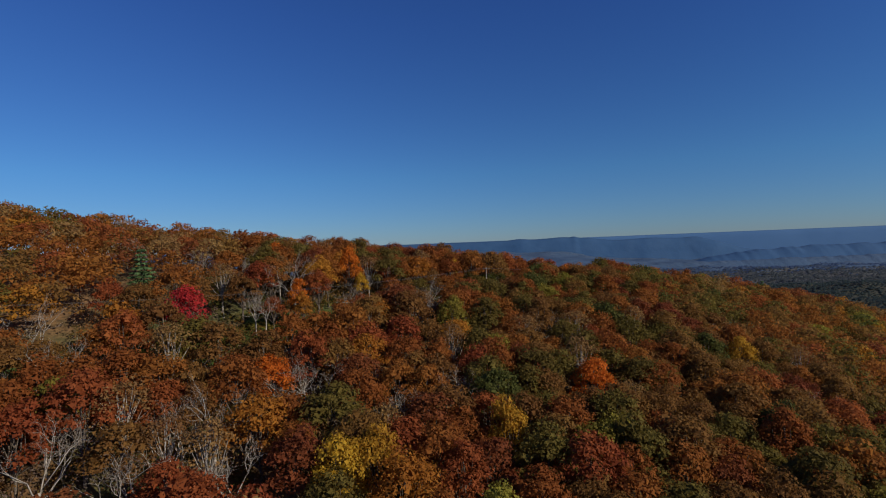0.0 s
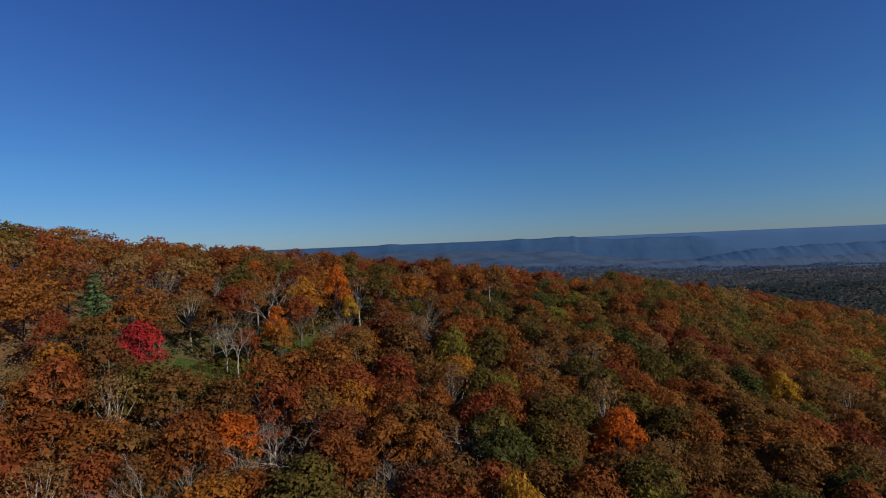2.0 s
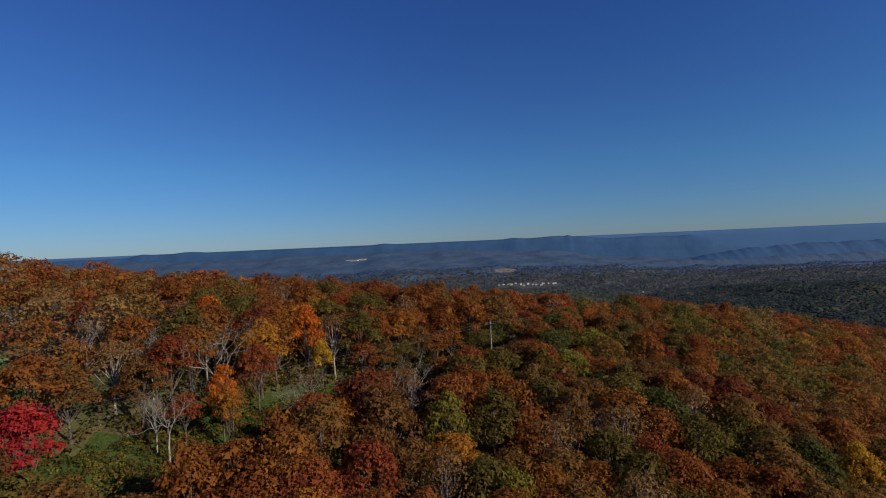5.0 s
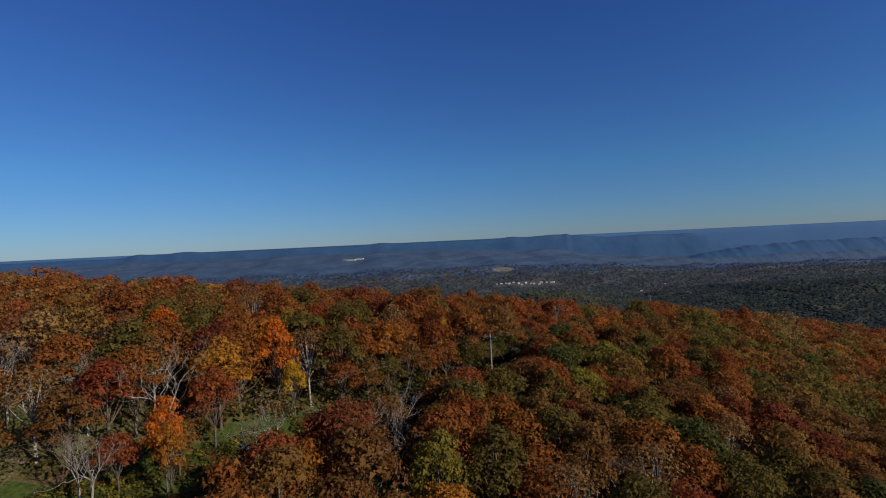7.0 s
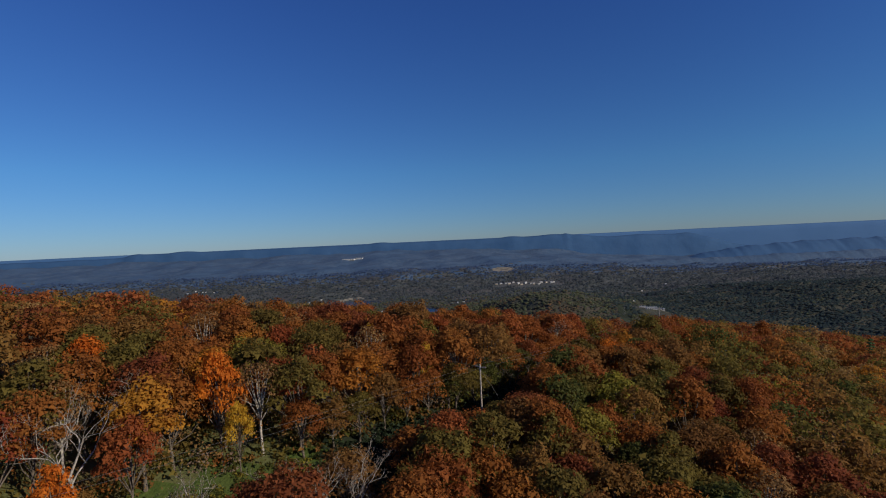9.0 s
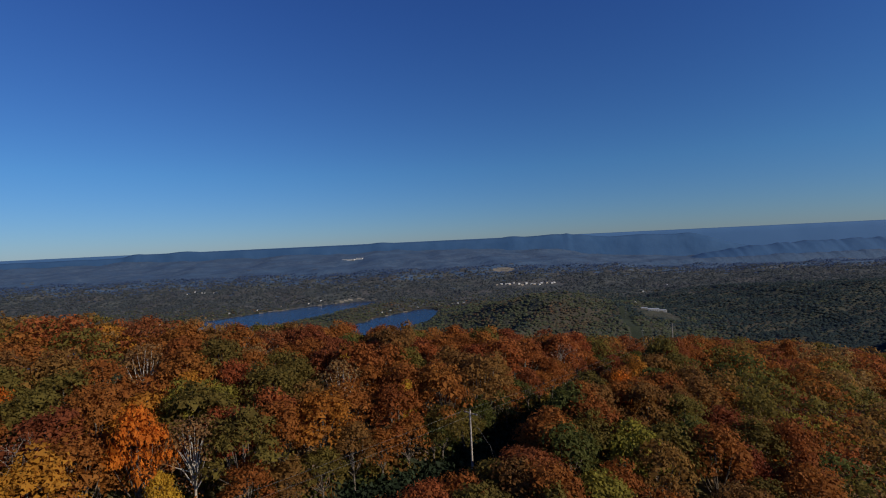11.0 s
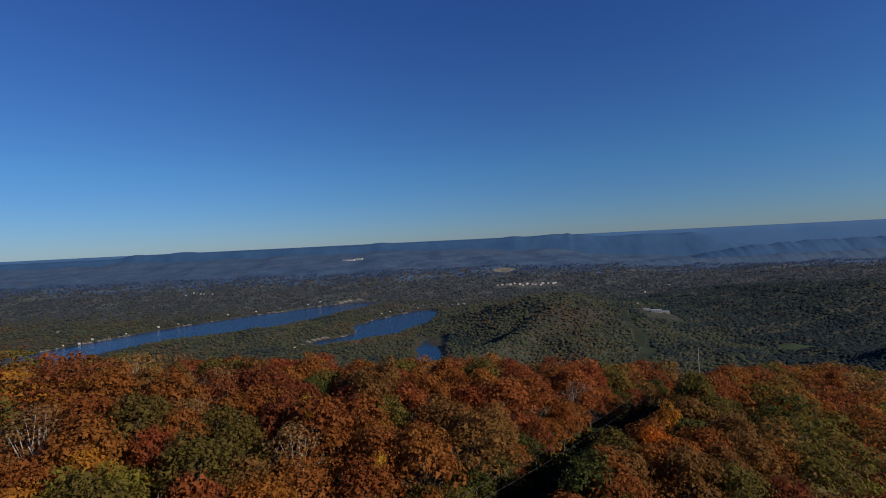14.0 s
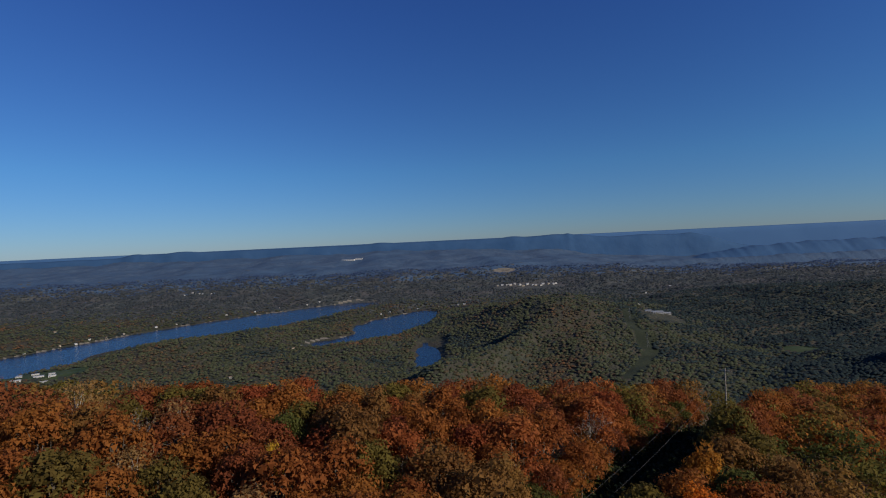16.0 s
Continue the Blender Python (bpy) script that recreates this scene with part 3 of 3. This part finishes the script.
close = (spots[:, 1] > 50) & (spots[:, 1] < np.where((spots[:, 0] > -46) & (spots[:, 0] < 62), 203, 150)) & (spots[:, 0] > np.where(spots[:, 1] < 105, -70, -56)) & (spots[:, 0] < np.where(spots[:, 1] < 135, 80, 62))
for x, y in spots[close]:
    size = rng.uniform(0.86, 1.12)
    tree(x, y, mixed(x, y, rng.random()), size * rng.uniform(0.92, 1.08), size * rng.uniform(0.92, 1.12), int(rng.integers(0, 90)), rng.uniform(0, 6.28))

# trees along both edges of the cleared strip: tall to the south-east, low and bushy to the north-west
for (ax, ay, ar), (bx, by, br) in zip(CUT[4:9], CUT[5:10]):
    run = math.hypot(bx - ax, by - ay)
    ux, uy = (bx - ax) / run, (by - ay) / run
    for side, gap, low, high in ((1, 5.2, 1.0, 1.16), (-1, 4.6, 0.55, 0.75)):
        for d in np.arange(rng.uniform(0, 2), run, gap):
            off = side * (ar + (br - ar) * d / run + (3.2 if side > 0 else 1.2) + rng.uniform(-0.5, 0.8))
            x, y = ax + ux * d + uy * off, ay + uy * d - ux * off
            if min(math.hypot(x - q[0], y - q[1]) for q in MARKED) < 4.0:
                continue
            tree(x, y, ("rust", "olive", "russet", "wine", "green", "rust")[int(rng.integers(0, 6))], rng.uniform(low, high) * (0.74 if y < 152 and side > 0 else 1), rng.uniform(0.85, 1.05) * (1 if side > 0 else 0.8), int(rng.integers(0, 90)), rng.uniform(0, 6.28))

# the rest of the wood, too many to count
KINDS = list(LEAF)
LOW = []
for k in range(6):
    cs, rs = lobes(rng, 17, 4.8, 8.0, 4.8)
    LOW.append(leaf_sprays(rng, cs, rs * 0.95, 34, 0.34))
TWIGGY = []
for k in range(2):
    cs, rs = lobes(rng, 13, 3.6, 6.4, 6.0)
    TWIGGY.append(leaf_sprays(rng, cs, rs, 34, 0.19))
vs, mi = [], []
stems = Tubes(3)
for x, y in spots[~close]:
    kind = mixed(x, y, rng.random())
    size = rng.uniform(0.82, 1.15)
    v = (TWIGGY[int(rng.integers(0, 2))] if kind == "bare" else LOW[int(rng.integers(0, 6))]).copy()
    a = rng.uniform(0, 6.28)
    v = np.stack([v[:, 0] * math.cos(a) - v[:, 1] * math.sin(a), v[:, 0] * math.sin(a) + v[:, 1] * math.cos(a), v[:, 2]], -1) * size
    g = float(ground(x, y))
    vs.append(v + [x, y, g])
    mi.append(np.full(len(v) // 3, KINDS.index("twig" if kind == "bare" else kind)))
    if rng.random() < (0.9 if kind == "bare" else 0.12):
        stems.limb([[x, y, g - 0.5], [x + 0.2, y, g + 6], [x + rng.uniform(-1, 1), y + rng.uniform(-1, 1), g + 11.5 * size]], [0.24, 0.17, 0.05])
# the same wood goes on behind and beside, plainer
OUT = []
for k in range(3):
    cs, rs = lobes(rng, 9, 4.4, 8.0, 4.8)
    OUT.append(leaf_sprays(rng, cs, rs * 1.1, 9, 0.85))
for x in np.arange(-185, 245, 7.0):
    for y in np.arange(-75, 240, 7.0):
        x2, y2 = x + rng.uniform(-2, 2), y + rng.uniform(-2, 2)
        if abs(x2 - 4) < 20 + 0.93 * y2 and y2 > 19:
            continue
        kind = mixed(x2, y2, rng.random())
        q = OUT[int(rng.integers(0, 3))] * rng.uniform(0.85, 1.15)
        vs.append(q + [x2, y2, float(ground(x2, y2))])
        mi.append(np.full(len(q) // 3, KINDS.index("twig" if kind == "bare" else kind)))
v = np.concatenate(vs)
tagged(new("ridge_wood", mesh_of("ridge_wood", v, sprays(len(v) // 3), list(LEAF.values()), np.concatenate(mi))), "rust and red autumn wood covering the ridge", "wood", kind="stuff")
tagged(new("wood_stems", stems.mesh("wood_stems", BARK)), "grey-brown trunks standing among the ridge trees", "trunks", kind="stuff")

# low growth on the ground under the trees and along the cleared strip
vs, mi = [], []
sh = rng.uniform([-70, 45], [100, 240], (4600, 2))
along = rng.uniform(-12, 95, (2300, 1))
sh = np.concatenate([sh, np.hstack([along, np.where(along < 12, 146 + (along - 12) * 0.78, np.where(along < 40, 146 + (along - 12) * 1.21, 180 + (along - 40) * 1.11))]) + rng.uniform(-10, 10, (2300, 2))])
for x, y in sh:
    inside = near_line(np.array([x]), np.array([y]), CUT)[0] < 1.5
    near_cut = near_line(np.array([x]), np.array([y]), CUT)[0] < 6
    if not inside and not near_cut and (x > 10 or y > 150 or rng.random() < 0.5):
        continue
    # shrubs in the upper strip get the colour darkened for its shade
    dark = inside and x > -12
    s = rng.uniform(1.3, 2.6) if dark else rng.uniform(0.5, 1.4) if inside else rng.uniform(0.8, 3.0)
    cs = np.array([[0, 0, 0.35 * s], [0.5 * s, 0.2, 0.25], [-0.4, 0.4 * s, 0.3]]) + [x, y, float(ground(x, y))]
    q = leaf_sprays(rng, cs, np.array([0.7, 0.6, 0.6]) * s, 11, 0.19 + 0.09 * s)
    vs.append(q)
    mi.append(np.full(len(q) // 3, KINDS.index("shade_shrub" if dark else ("green", "green", "olive", "olive", "russet")[int(rng.integers(0, 5))])))
for s in rng.uniform(0, 1, 900):
    x = -66 + 54 * s + rng.uniform(-3, 3)
    y = 86 + 42 * s + rng.uniform(-6, 6)
    if near_line(np.array([x]), np.array([y]), CUT)[0] > 1:
        continue
    b = rng.uniform(0.3, 0.9)
    cs = np.array([[0, 0, 0.3 * b], [0.6 * b, 0.2, 0.2], [-0.5 * b, 0.4, 0.2]]) + [x, y, float(ground(x, y))]
    q = leaf_sprays(rng, cs, np.full(3, 0.9 * b), 12, 0.2)
    vs.append(q)
    mi.append(np.full(len(q) // 3, KINDS.index(("green", "green", "lime", "olive")[int(rng.integers(0, 4))])))
for x, y in rng.uniform([-75, 42], [22, 150], (1000, 2)):
    if near_line(np.array([x]), np.array([y]), CUT)[0] < 0.5:
        continue
    h = rng.uniform(2.5, 6.0)
    cs = np.array([[0, 0, h], [0.7, 0.3, h * 0.75], [-0.6, 0.5, h * 0.6], [0.1, -0.8, h * 0.45]]) + [x, y, float(ground(x, y))]
    q = leaf_sprays(rng, cs, np.full(4, 0.32 * h), 18, 0.2)
    vs.append(q)
    mi.append(np.full(len(q) // 3, KINDS.index(("twig", "twig", "tan", "russet", "olive", "rust", "green")[int(rng.integers(0, 7))])))
v = np.concatenate(vs)
tagged(new("undergrowth", mesh_of("undergrowth", v, sprays(len(v) // 3), list(LEAF.values()), np.concatenate(mi))), "low green shrubs and brush on the forest floor", "shrubs", kind="stuff")

# valley woods: crowns too small and too many to count
rng = np.random.default_rng(8)
N = 78000
uy = 930 * (3500 / 930) ** rng.random(N)
ux = rng.uniform(-1, 1, N) * (60 + 0.95 * uy)
keep = (lakes(ux, uy) > np.where(ux < -150, 7, 2)) & ((np.abs(uy - 2795) > 55) | (np.abs(ux - 470) > 190)) & (np.hypot((ux - 400) / 75, (uy - 3340) / 60) > 1) & (np.hypot((ux - 640) / 62, (uy - 1555) / 85) > 1) & (near_line(ux, uy, SWATHE) > 0) & (np.hypot((ux + 1010) / 120, (uy - 1330) / 55) > 1) & (np.hypot((ux - 815) / 42, (uy - 1215) / 30) > 1)
ux, uy = ux[keep], uy[keep]
ug = valley(ux, uy)
# a crown: a low uneven dome of two rings
ring = np.arange(5) * 2 * math.pi / 5
DOME = np.concatenate([np.stack([np.cos(ring), np.sin(ring), 0 * ring - 0.15], -1), [[0.12, 0.05, 0.5]]])
OF = np.array([[k, (k + 1) % 5, 5] for k in range(5)])
rad = rng.uniform(2.3, 4.9, len(ux)) * (1 + (uy - 930) / 3000)
pv = DOME[None] * rad[:, None, None] * rng.uniform(0.7, 1.25, (len(ux), 6, 1)) + np.stack([ux, uy, ug + rad * rng.uniform(0.3, 0.8, len(ux))], -1)[:, None]
pf = (OF[None] + (np.arange(len(ux)) * 6)[:, None, None]).reshape(-1, 3)
# crowns go grey, then slate with distance: haze put into leaf colours
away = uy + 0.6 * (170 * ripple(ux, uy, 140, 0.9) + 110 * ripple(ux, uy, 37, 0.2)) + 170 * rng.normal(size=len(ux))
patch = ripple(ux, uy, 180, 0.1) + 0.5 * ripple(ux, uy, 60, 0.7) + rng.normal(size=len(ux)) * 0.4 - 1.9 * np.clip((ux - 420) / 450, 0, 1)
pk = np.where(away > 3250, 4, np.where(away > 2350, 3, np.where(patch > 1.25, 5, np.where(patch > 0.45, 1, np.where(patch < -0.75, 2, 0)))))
VALLEY_TREES = [leaf_material("valley_green", (0.076, 0.085, 0.048), 0.2, 0.4), leaf_material("valley_brown", (0.103, 0.078, 0.048), 0.2, 0.4), leaf_material("valley_dark_green", (0.033, 0.049, 0.048), 0.2, 0.4), leaf_material("valley_hazy_grey_green", (0.056, 0.068, 0.073), 0.12, 0.4), leaf_material("valley_hazy_slate", (0.048, 0.080, 0.153), 0.1, 0.4), leaf_material("valley_rust", (0.156, 0.078, 0.043), 0.2, 0.4)]
tagged(new("valley_wood", mesh_of("valley_wood", pv.reshape(-1, 3), pf, VALLEY_TREES, np.repeat(pk, len(OF)), smooth=True)), "green and brown woods over the valley floor, hazy blue far off", "wood", kind="stuff")


# ---- power line ----
def pole(x, y, top, heading):
    foot = tagged(new("utility_pole"), "weathered grey wooden utility pole with a crossarm", "utility pole", "poles along the cleared strip")
    g = float(ground(x, y))
    foot.matrix_basis = pose(x, y, g, 0, 0, heading)
    h = top - g
    t = Tubes(8)
    t.limb([[0, 0, -1], [0, 0, 0], [0, 0, h]], [0.19, 0.18, 0.12])
    part("post", t.mesh("post", POLE_WOOD), foot)
    bm = bmesh.new()
    bmesh.ops.create_cube(bm, size=1, matrix=Matrix.Translation((0, 0.14, h - 0.5)) @ Matrix.Diagonal((2.4, 0.12, 0.14, 1)))
    me = bpy.data.meshes.new("crossarm")
    bm.to_mesh(me)
    me.materials.append(POLE_WOOD)
    part("crossarm", me, foot)
    for dx in (-1.05, 0.0, 1.05):
        t = Tubes(7)
        t.limb([[dx, 0.14, h - 0.44], [dx, 0.14, h - 0.36], [dx, 0.14, h - 0.30], [dx, 0.14, h - 0.20]], [0.05, 0.09, 0.05, 0.07])
        part("insulator", t.mesh("insulator", PORCELAIN), foot, "brown porcelain insulator")
    t = Tubes(4)
    t.limb([[0, 0.1, h - 1.0], [2.2, 1.6, h - 5.2], [3.4, 2.6, 0.0]], [0.02, 0.02, 0.02])
    part("guy_wire", t.mesh("guy_wire", WIRE), foot)


POLES = [(-150, 22, -8.0), (-76, 76, -3.0), (12.2, 144.6, -3.4), (74.9, 217.8, -6.4), (150, 305, -60.0)]
for k, (x, y, top) in enumerate(POLES):
    pole(x, y, top, -45)
for (ax, ay, az), (bx, by, bz) in zip(POLES[:-1], POLES[1:]):
    for off in (-1.05, 1.05):
        t = Tubes(4)
        s = np.linspace(0, 1, 15)
        o = np.array([off * 0.707, -off * 0.707])
        t.limb(np.stack([ax + (bx - ax) * s + o[0], ay + (by - ay) * s + o[1], az + (bz - az) * s - 0.25 - 7.0 * s * (1 - s)], -1), np.full(15, 0.012))
        tagged(new("power_wire", t.mesh("power_wire", WIRE)), "thin grey wire sagging between utility poles", "power wire", "wires along the cleared strip")


# ---- buildings in the valley ----
def box(name, size, at, mat, parent):
    bm = bmesh.new()
    bmesh.ops.create_cube(bm, size=1, matrix=Matrix.Translation(at) @ Matrix.Diagonal((*size, 1)))
    me = bpy.data.meshes.new(name)
    bm.to_mesh(me)
    bm.free()
    me.materials.append(mat)
    return part(name, me, parent)


def gable(name, w, d, z, rise, mat, parent):
    """A pitched roof with eaves, a solid prism."""
    a, b = w / 2 + 0.6, d / 2 + 0.6
    v = [(-a, -b, z), (a, -b, z), (a, b, z), (-a, b, z), (-a, 0, z + rise), (a, 0, z + rise)]
    me = bpy.data.meshes.new(name)
    me.from_pydata(v, [], [(0, 1, 5, 4), (2, 3, 4, 5), (0, 4, 3), (1, 2, 5), (0, 3, 2, 1)])
    me.materials.append(mat)
    return part(name, me, parent)


def house(x, y, w, d, h, wall, roof, heading, label, group="houses round the lake"):
    foot = tagged(new("house"), label, "house", group)
    w, d, h = w * 0.42, d * 0.42, h * 0.48
    foot.matrix_basis = pose(x, y, float(ground(x, y)) + 0.4, 0, 0, heading)
    box("wall", (w, d, h + 4), (0, 0, h / 2 - 2), wall, foot)
    gable("roof", w, d, h + 0.02, d * 0.32, roof, foot)
    for k in (-0.32, 0.0, 0.32):
        win = box("window", (w * 0.14, 0.16, h * 0.32), (w * k, -d / 2 - 0.06, h * 0.55), PANE, foot)
        box("sill", (w * 0.17, 0.3, 0.15), (w * k, -d / 2 - 0.12, h * 0.36), wall, win)
    return foot


def shed(x, y, w, d, h, heading, label, name="hall"):
    """A long low flat-roofed building."""
    foot = tagged(new(name), label, "building", "buildings in the valley")
    foot.matrix_basis = pose(x, y, float(ground(x, y)) + 0.4, 0, 0, heading)
    box("wall", (w, d, h + 4), (0, 0, h / 2 - 2), WHITE_WALL, foot)
    box("roof", (w + 1.2, d + 1.2, 0.7), (0, 0, h + 0.36), PALE_ROOF, foot)
    for k in range(5):
        box("door", (w * 0.08, 0.2, h * 0.55), (w * (k - 2) * 0.18, -d / 2 - 0.08, h * 0.28), PANE, foot)


WHITE_H, TAN_H, BROWN_H = "white wooden house with a grey roof by the lake", "tan house with a brown roof by the lake", "white house with a pale metal roof"
house(-1337, 1665, 17, 11, 6, WHITE_WALL, GREY_ROOF, 55, WHITE_H)
house(-1300, 1764, 15, 10, 6, TAN_WALL, BROWN_ROOF, 60, TAN_H)
house(-1272, 1800, 18, 11, 6, WHITE_WALL, PALE_ROOF, 62, BROWN_H)
house(-1262, 1852, 20, 12, 7, WHITE_WALL, GREY_ROOF, 50, WHITE_H)
house(-1228, 1890, 16, 11, 6, TAN_WALL, BROWN_ROOF, 58, TAN_H)
house(-1205, 1950, 15, 10, 6, TAN_WALL, GREY_ROOF, 58, "tan house with a grey roof by the lake")
house(-1152, 2070, 20, 12, 7, WHITE_WALL, PALE_ROOF, 52, BROWN_H)
house(-1106, 2135, 17, 11, 6, WHITE_WALL, GREY_ROOF, 45, WHITE_H)
house(-1030, 2262, 16, 10, 6, TAN_WALL, BROWN_ROOF, 48, TAN_H)
house(-985, 2330, 20, 12, 7, WHITE_WALL, GREY_ROOF, 45, WHITE_H)
house(-890, 2420, 17, 11, 6, WHITE_WALL, PALE_ROOF, 48, BROWN_H)
house(-800, 2500, 18, 11, 6, TAN_WALL, GREY_ROOF, 45, "tan house with a grey roof by the lake")
house(-690, 2590, 20, 12, 7, WHITE_WALL, GREY_ROOF, 40, WHITE_H)
house(-640, 2640, 18, 11, 6, WHITE_WALL, PALE_ROOF, 40, BROWN_H)
house(-490, 2720, 20, 12, 7, WHITE_WALL, PALE_ROOF, 30, BROWN_H)
house(-310, 2120, 16, 10, 6, TAN_WALL, BROWN_ROOF, 20, TAN_H)
house(-262, 2160, 16, 10, 6, WHITE_WALL, GREY_ROOF, 25, WHITE_H)
house(-228, 2185, 18, 11, 6, WHITE_WALL, PALE_ROOF, 15, BROWN_H)
house(-172, 2228, 18, 11, 6, WHITE_WALL, GREY_ROOF, 15, WHITE_H)
house(-112, 2262, 17, 10, 6, WHITE_WALL, PALE_ROOF, 10, BROWN_H)
house(-20, 2300, 18, 11, 6, TAN_WALL, GREY_ROOF, 5, "tan house with a grey roof by the lake")
house(38, 2312, 20, 12, 7, WHITE_WALL, GREY_ROOF, 5, WHITE_H)
house(66, 2318, 18, 12, 6, WHITE_WALL, PALE_ROOF, 0, BROWN_H)
house(94, 2312, 20, 12, 7, WHITE_WALL, PALE_ROOF, -5, BROWN_H)
house(-432, 1512, 20, 12, 6, TAN_WALL, BROWN_ROOF, 25, "tan house with a brown roof in the woods")
house(-418, 1548, 18, 11, 6, TAN_WALL, GREY_ROOF, 15, "tan house with a grey roof in the woods")
house(-486, 1222, 15, 10, 6, WHITE_WALL, BROWN_ROOF, 10, "white house with a brown roof in the woods")
house(-664, 1210, 15, 10, 6, WHITE_WALL, GREY_ROOF, 30, "white house with a grey roof in the woods")
house(-1485, 1980, 18, 11, 6, TAN_WALL, BROWN_ROOF, 30, "tan house with a brown roof in the woods")
house(698, 1858, 20, 12, 7, WHITE_WALL, GREY_ROOF, 20, "white house with a grey roof in the woods")
house(954, 2420, 22, 13, 7, WHITE_WALL, PALE_ROOF, 10, "white house with a pale roof in the woods")
house(1146, 2588, 24, 14, 7, WHITE_WALL, PALE_ROOF, 10, "white house with a pale roof in the woods")
for k in range(15):
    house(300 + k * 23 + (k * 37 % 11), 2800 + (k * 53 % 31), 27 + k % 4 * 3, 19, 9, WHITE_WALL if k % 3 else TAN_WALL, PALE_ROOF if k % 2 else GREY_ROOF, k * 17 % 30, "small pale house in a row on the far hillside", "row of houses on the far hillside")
for k in range(7):
    house(-1490 + k * 26, 2930 + (k * 47 % 60), 22, 13, 7, WHITE_WALL, GREY_ROOF if k % 2 else PALE_ROOF, k * 23 % 40, "pale house of a far hamlet", "hamlet beyond the lake")
shed(642, 1572, 30, 14, 5, -12, "low white hall with a flat roof in the woods")
shed(676, 1585, 20, 11, 4, -12, "small white hall with a flat roof in the woods")
shed(628, 1606, 18, 10, 4, -12, "small white hall with a flat roof in the woods")
shed(-755, 4060, 100, 50, 6, -5, "large white factory on the far plain", "factory")
shed(-672, 4085, 55, 36, 7, -5, "white factory wing on the far plain", "factory")
shed(-1012, 1262, 20, 8, 3, 25, "low white building beside a green meadow")
shed(-985, 1300, 15, 7, 3, 30, "low white building beside a green meadow")
shed(-950, 1268, 13, 7, 3, 20, "low white building beside a green meadow")
for k in range(6):
    shed(-1075 + k * 24, 1345 - (k * 29 % 50), 9 + k % 3 * 3, 5.5, 2.6, 10 + k * 13 % 40, "low white building beside a green meadow")


# ---- pylons on the valley's power line ----
def pylon(x, y, h):
    foot = tagged(new("pylon"), "grey steel lattice pylon in a cleared swathe", "pylon", "pylons in the valley")
    foot.matrix_basis = pose(x, y, float(ground(x, y)), 0, 0, 15)
    for sx in (-1, 1):
        for sy in (-1, 1):
            t = Tubes(4)
            t.limb([[sx * 3.2, sy * 3.2, -1], [sx * 1.0, sy * 1.0, h * 0.65], [sx * 0.3, sy * 0.3, h]], [0.16, 0.13, 0.10])
            part("leg", t.mesh("leg", STEEL), foot)
    for z, w in ((0.68, 6.5), (0.82, 5.0), (0.95, 3.6)):
        t = Tubes(4)
        t.limb([[-w, 0, h * z], [0, 0, h * z + 0.5], [w, 0, h * z]], [0.08, 0.12, 0.08])
        part("crossarm", t.mesh("crossarm", STEEL), foot)
    for z in (0.1, 0.25, 0.4, 0.55):
        t = Tubes(4)
        r0, r1 = 3.2 - 2.2 * z / 0.65, 3.2 - 2.2 * (z + 0.15) / 0.65
        t.limb([[-r0, -r0, h * z], [r1, -r1, h * (z + 0.15)]], [0.07, 0.07])
        part("brace", t.mesh("brace", STEEL), foot)
        t = Tubes(4)
        t.limb([[r0, -r0, h * z], [-r1, -r1, h * (z + 0.15)]], [0.07, 0.07])
        part("brace", t.mesh("brace", STEEL), foot)


pylon(520, 1470, 34)
pylon(477, 1250, 36)
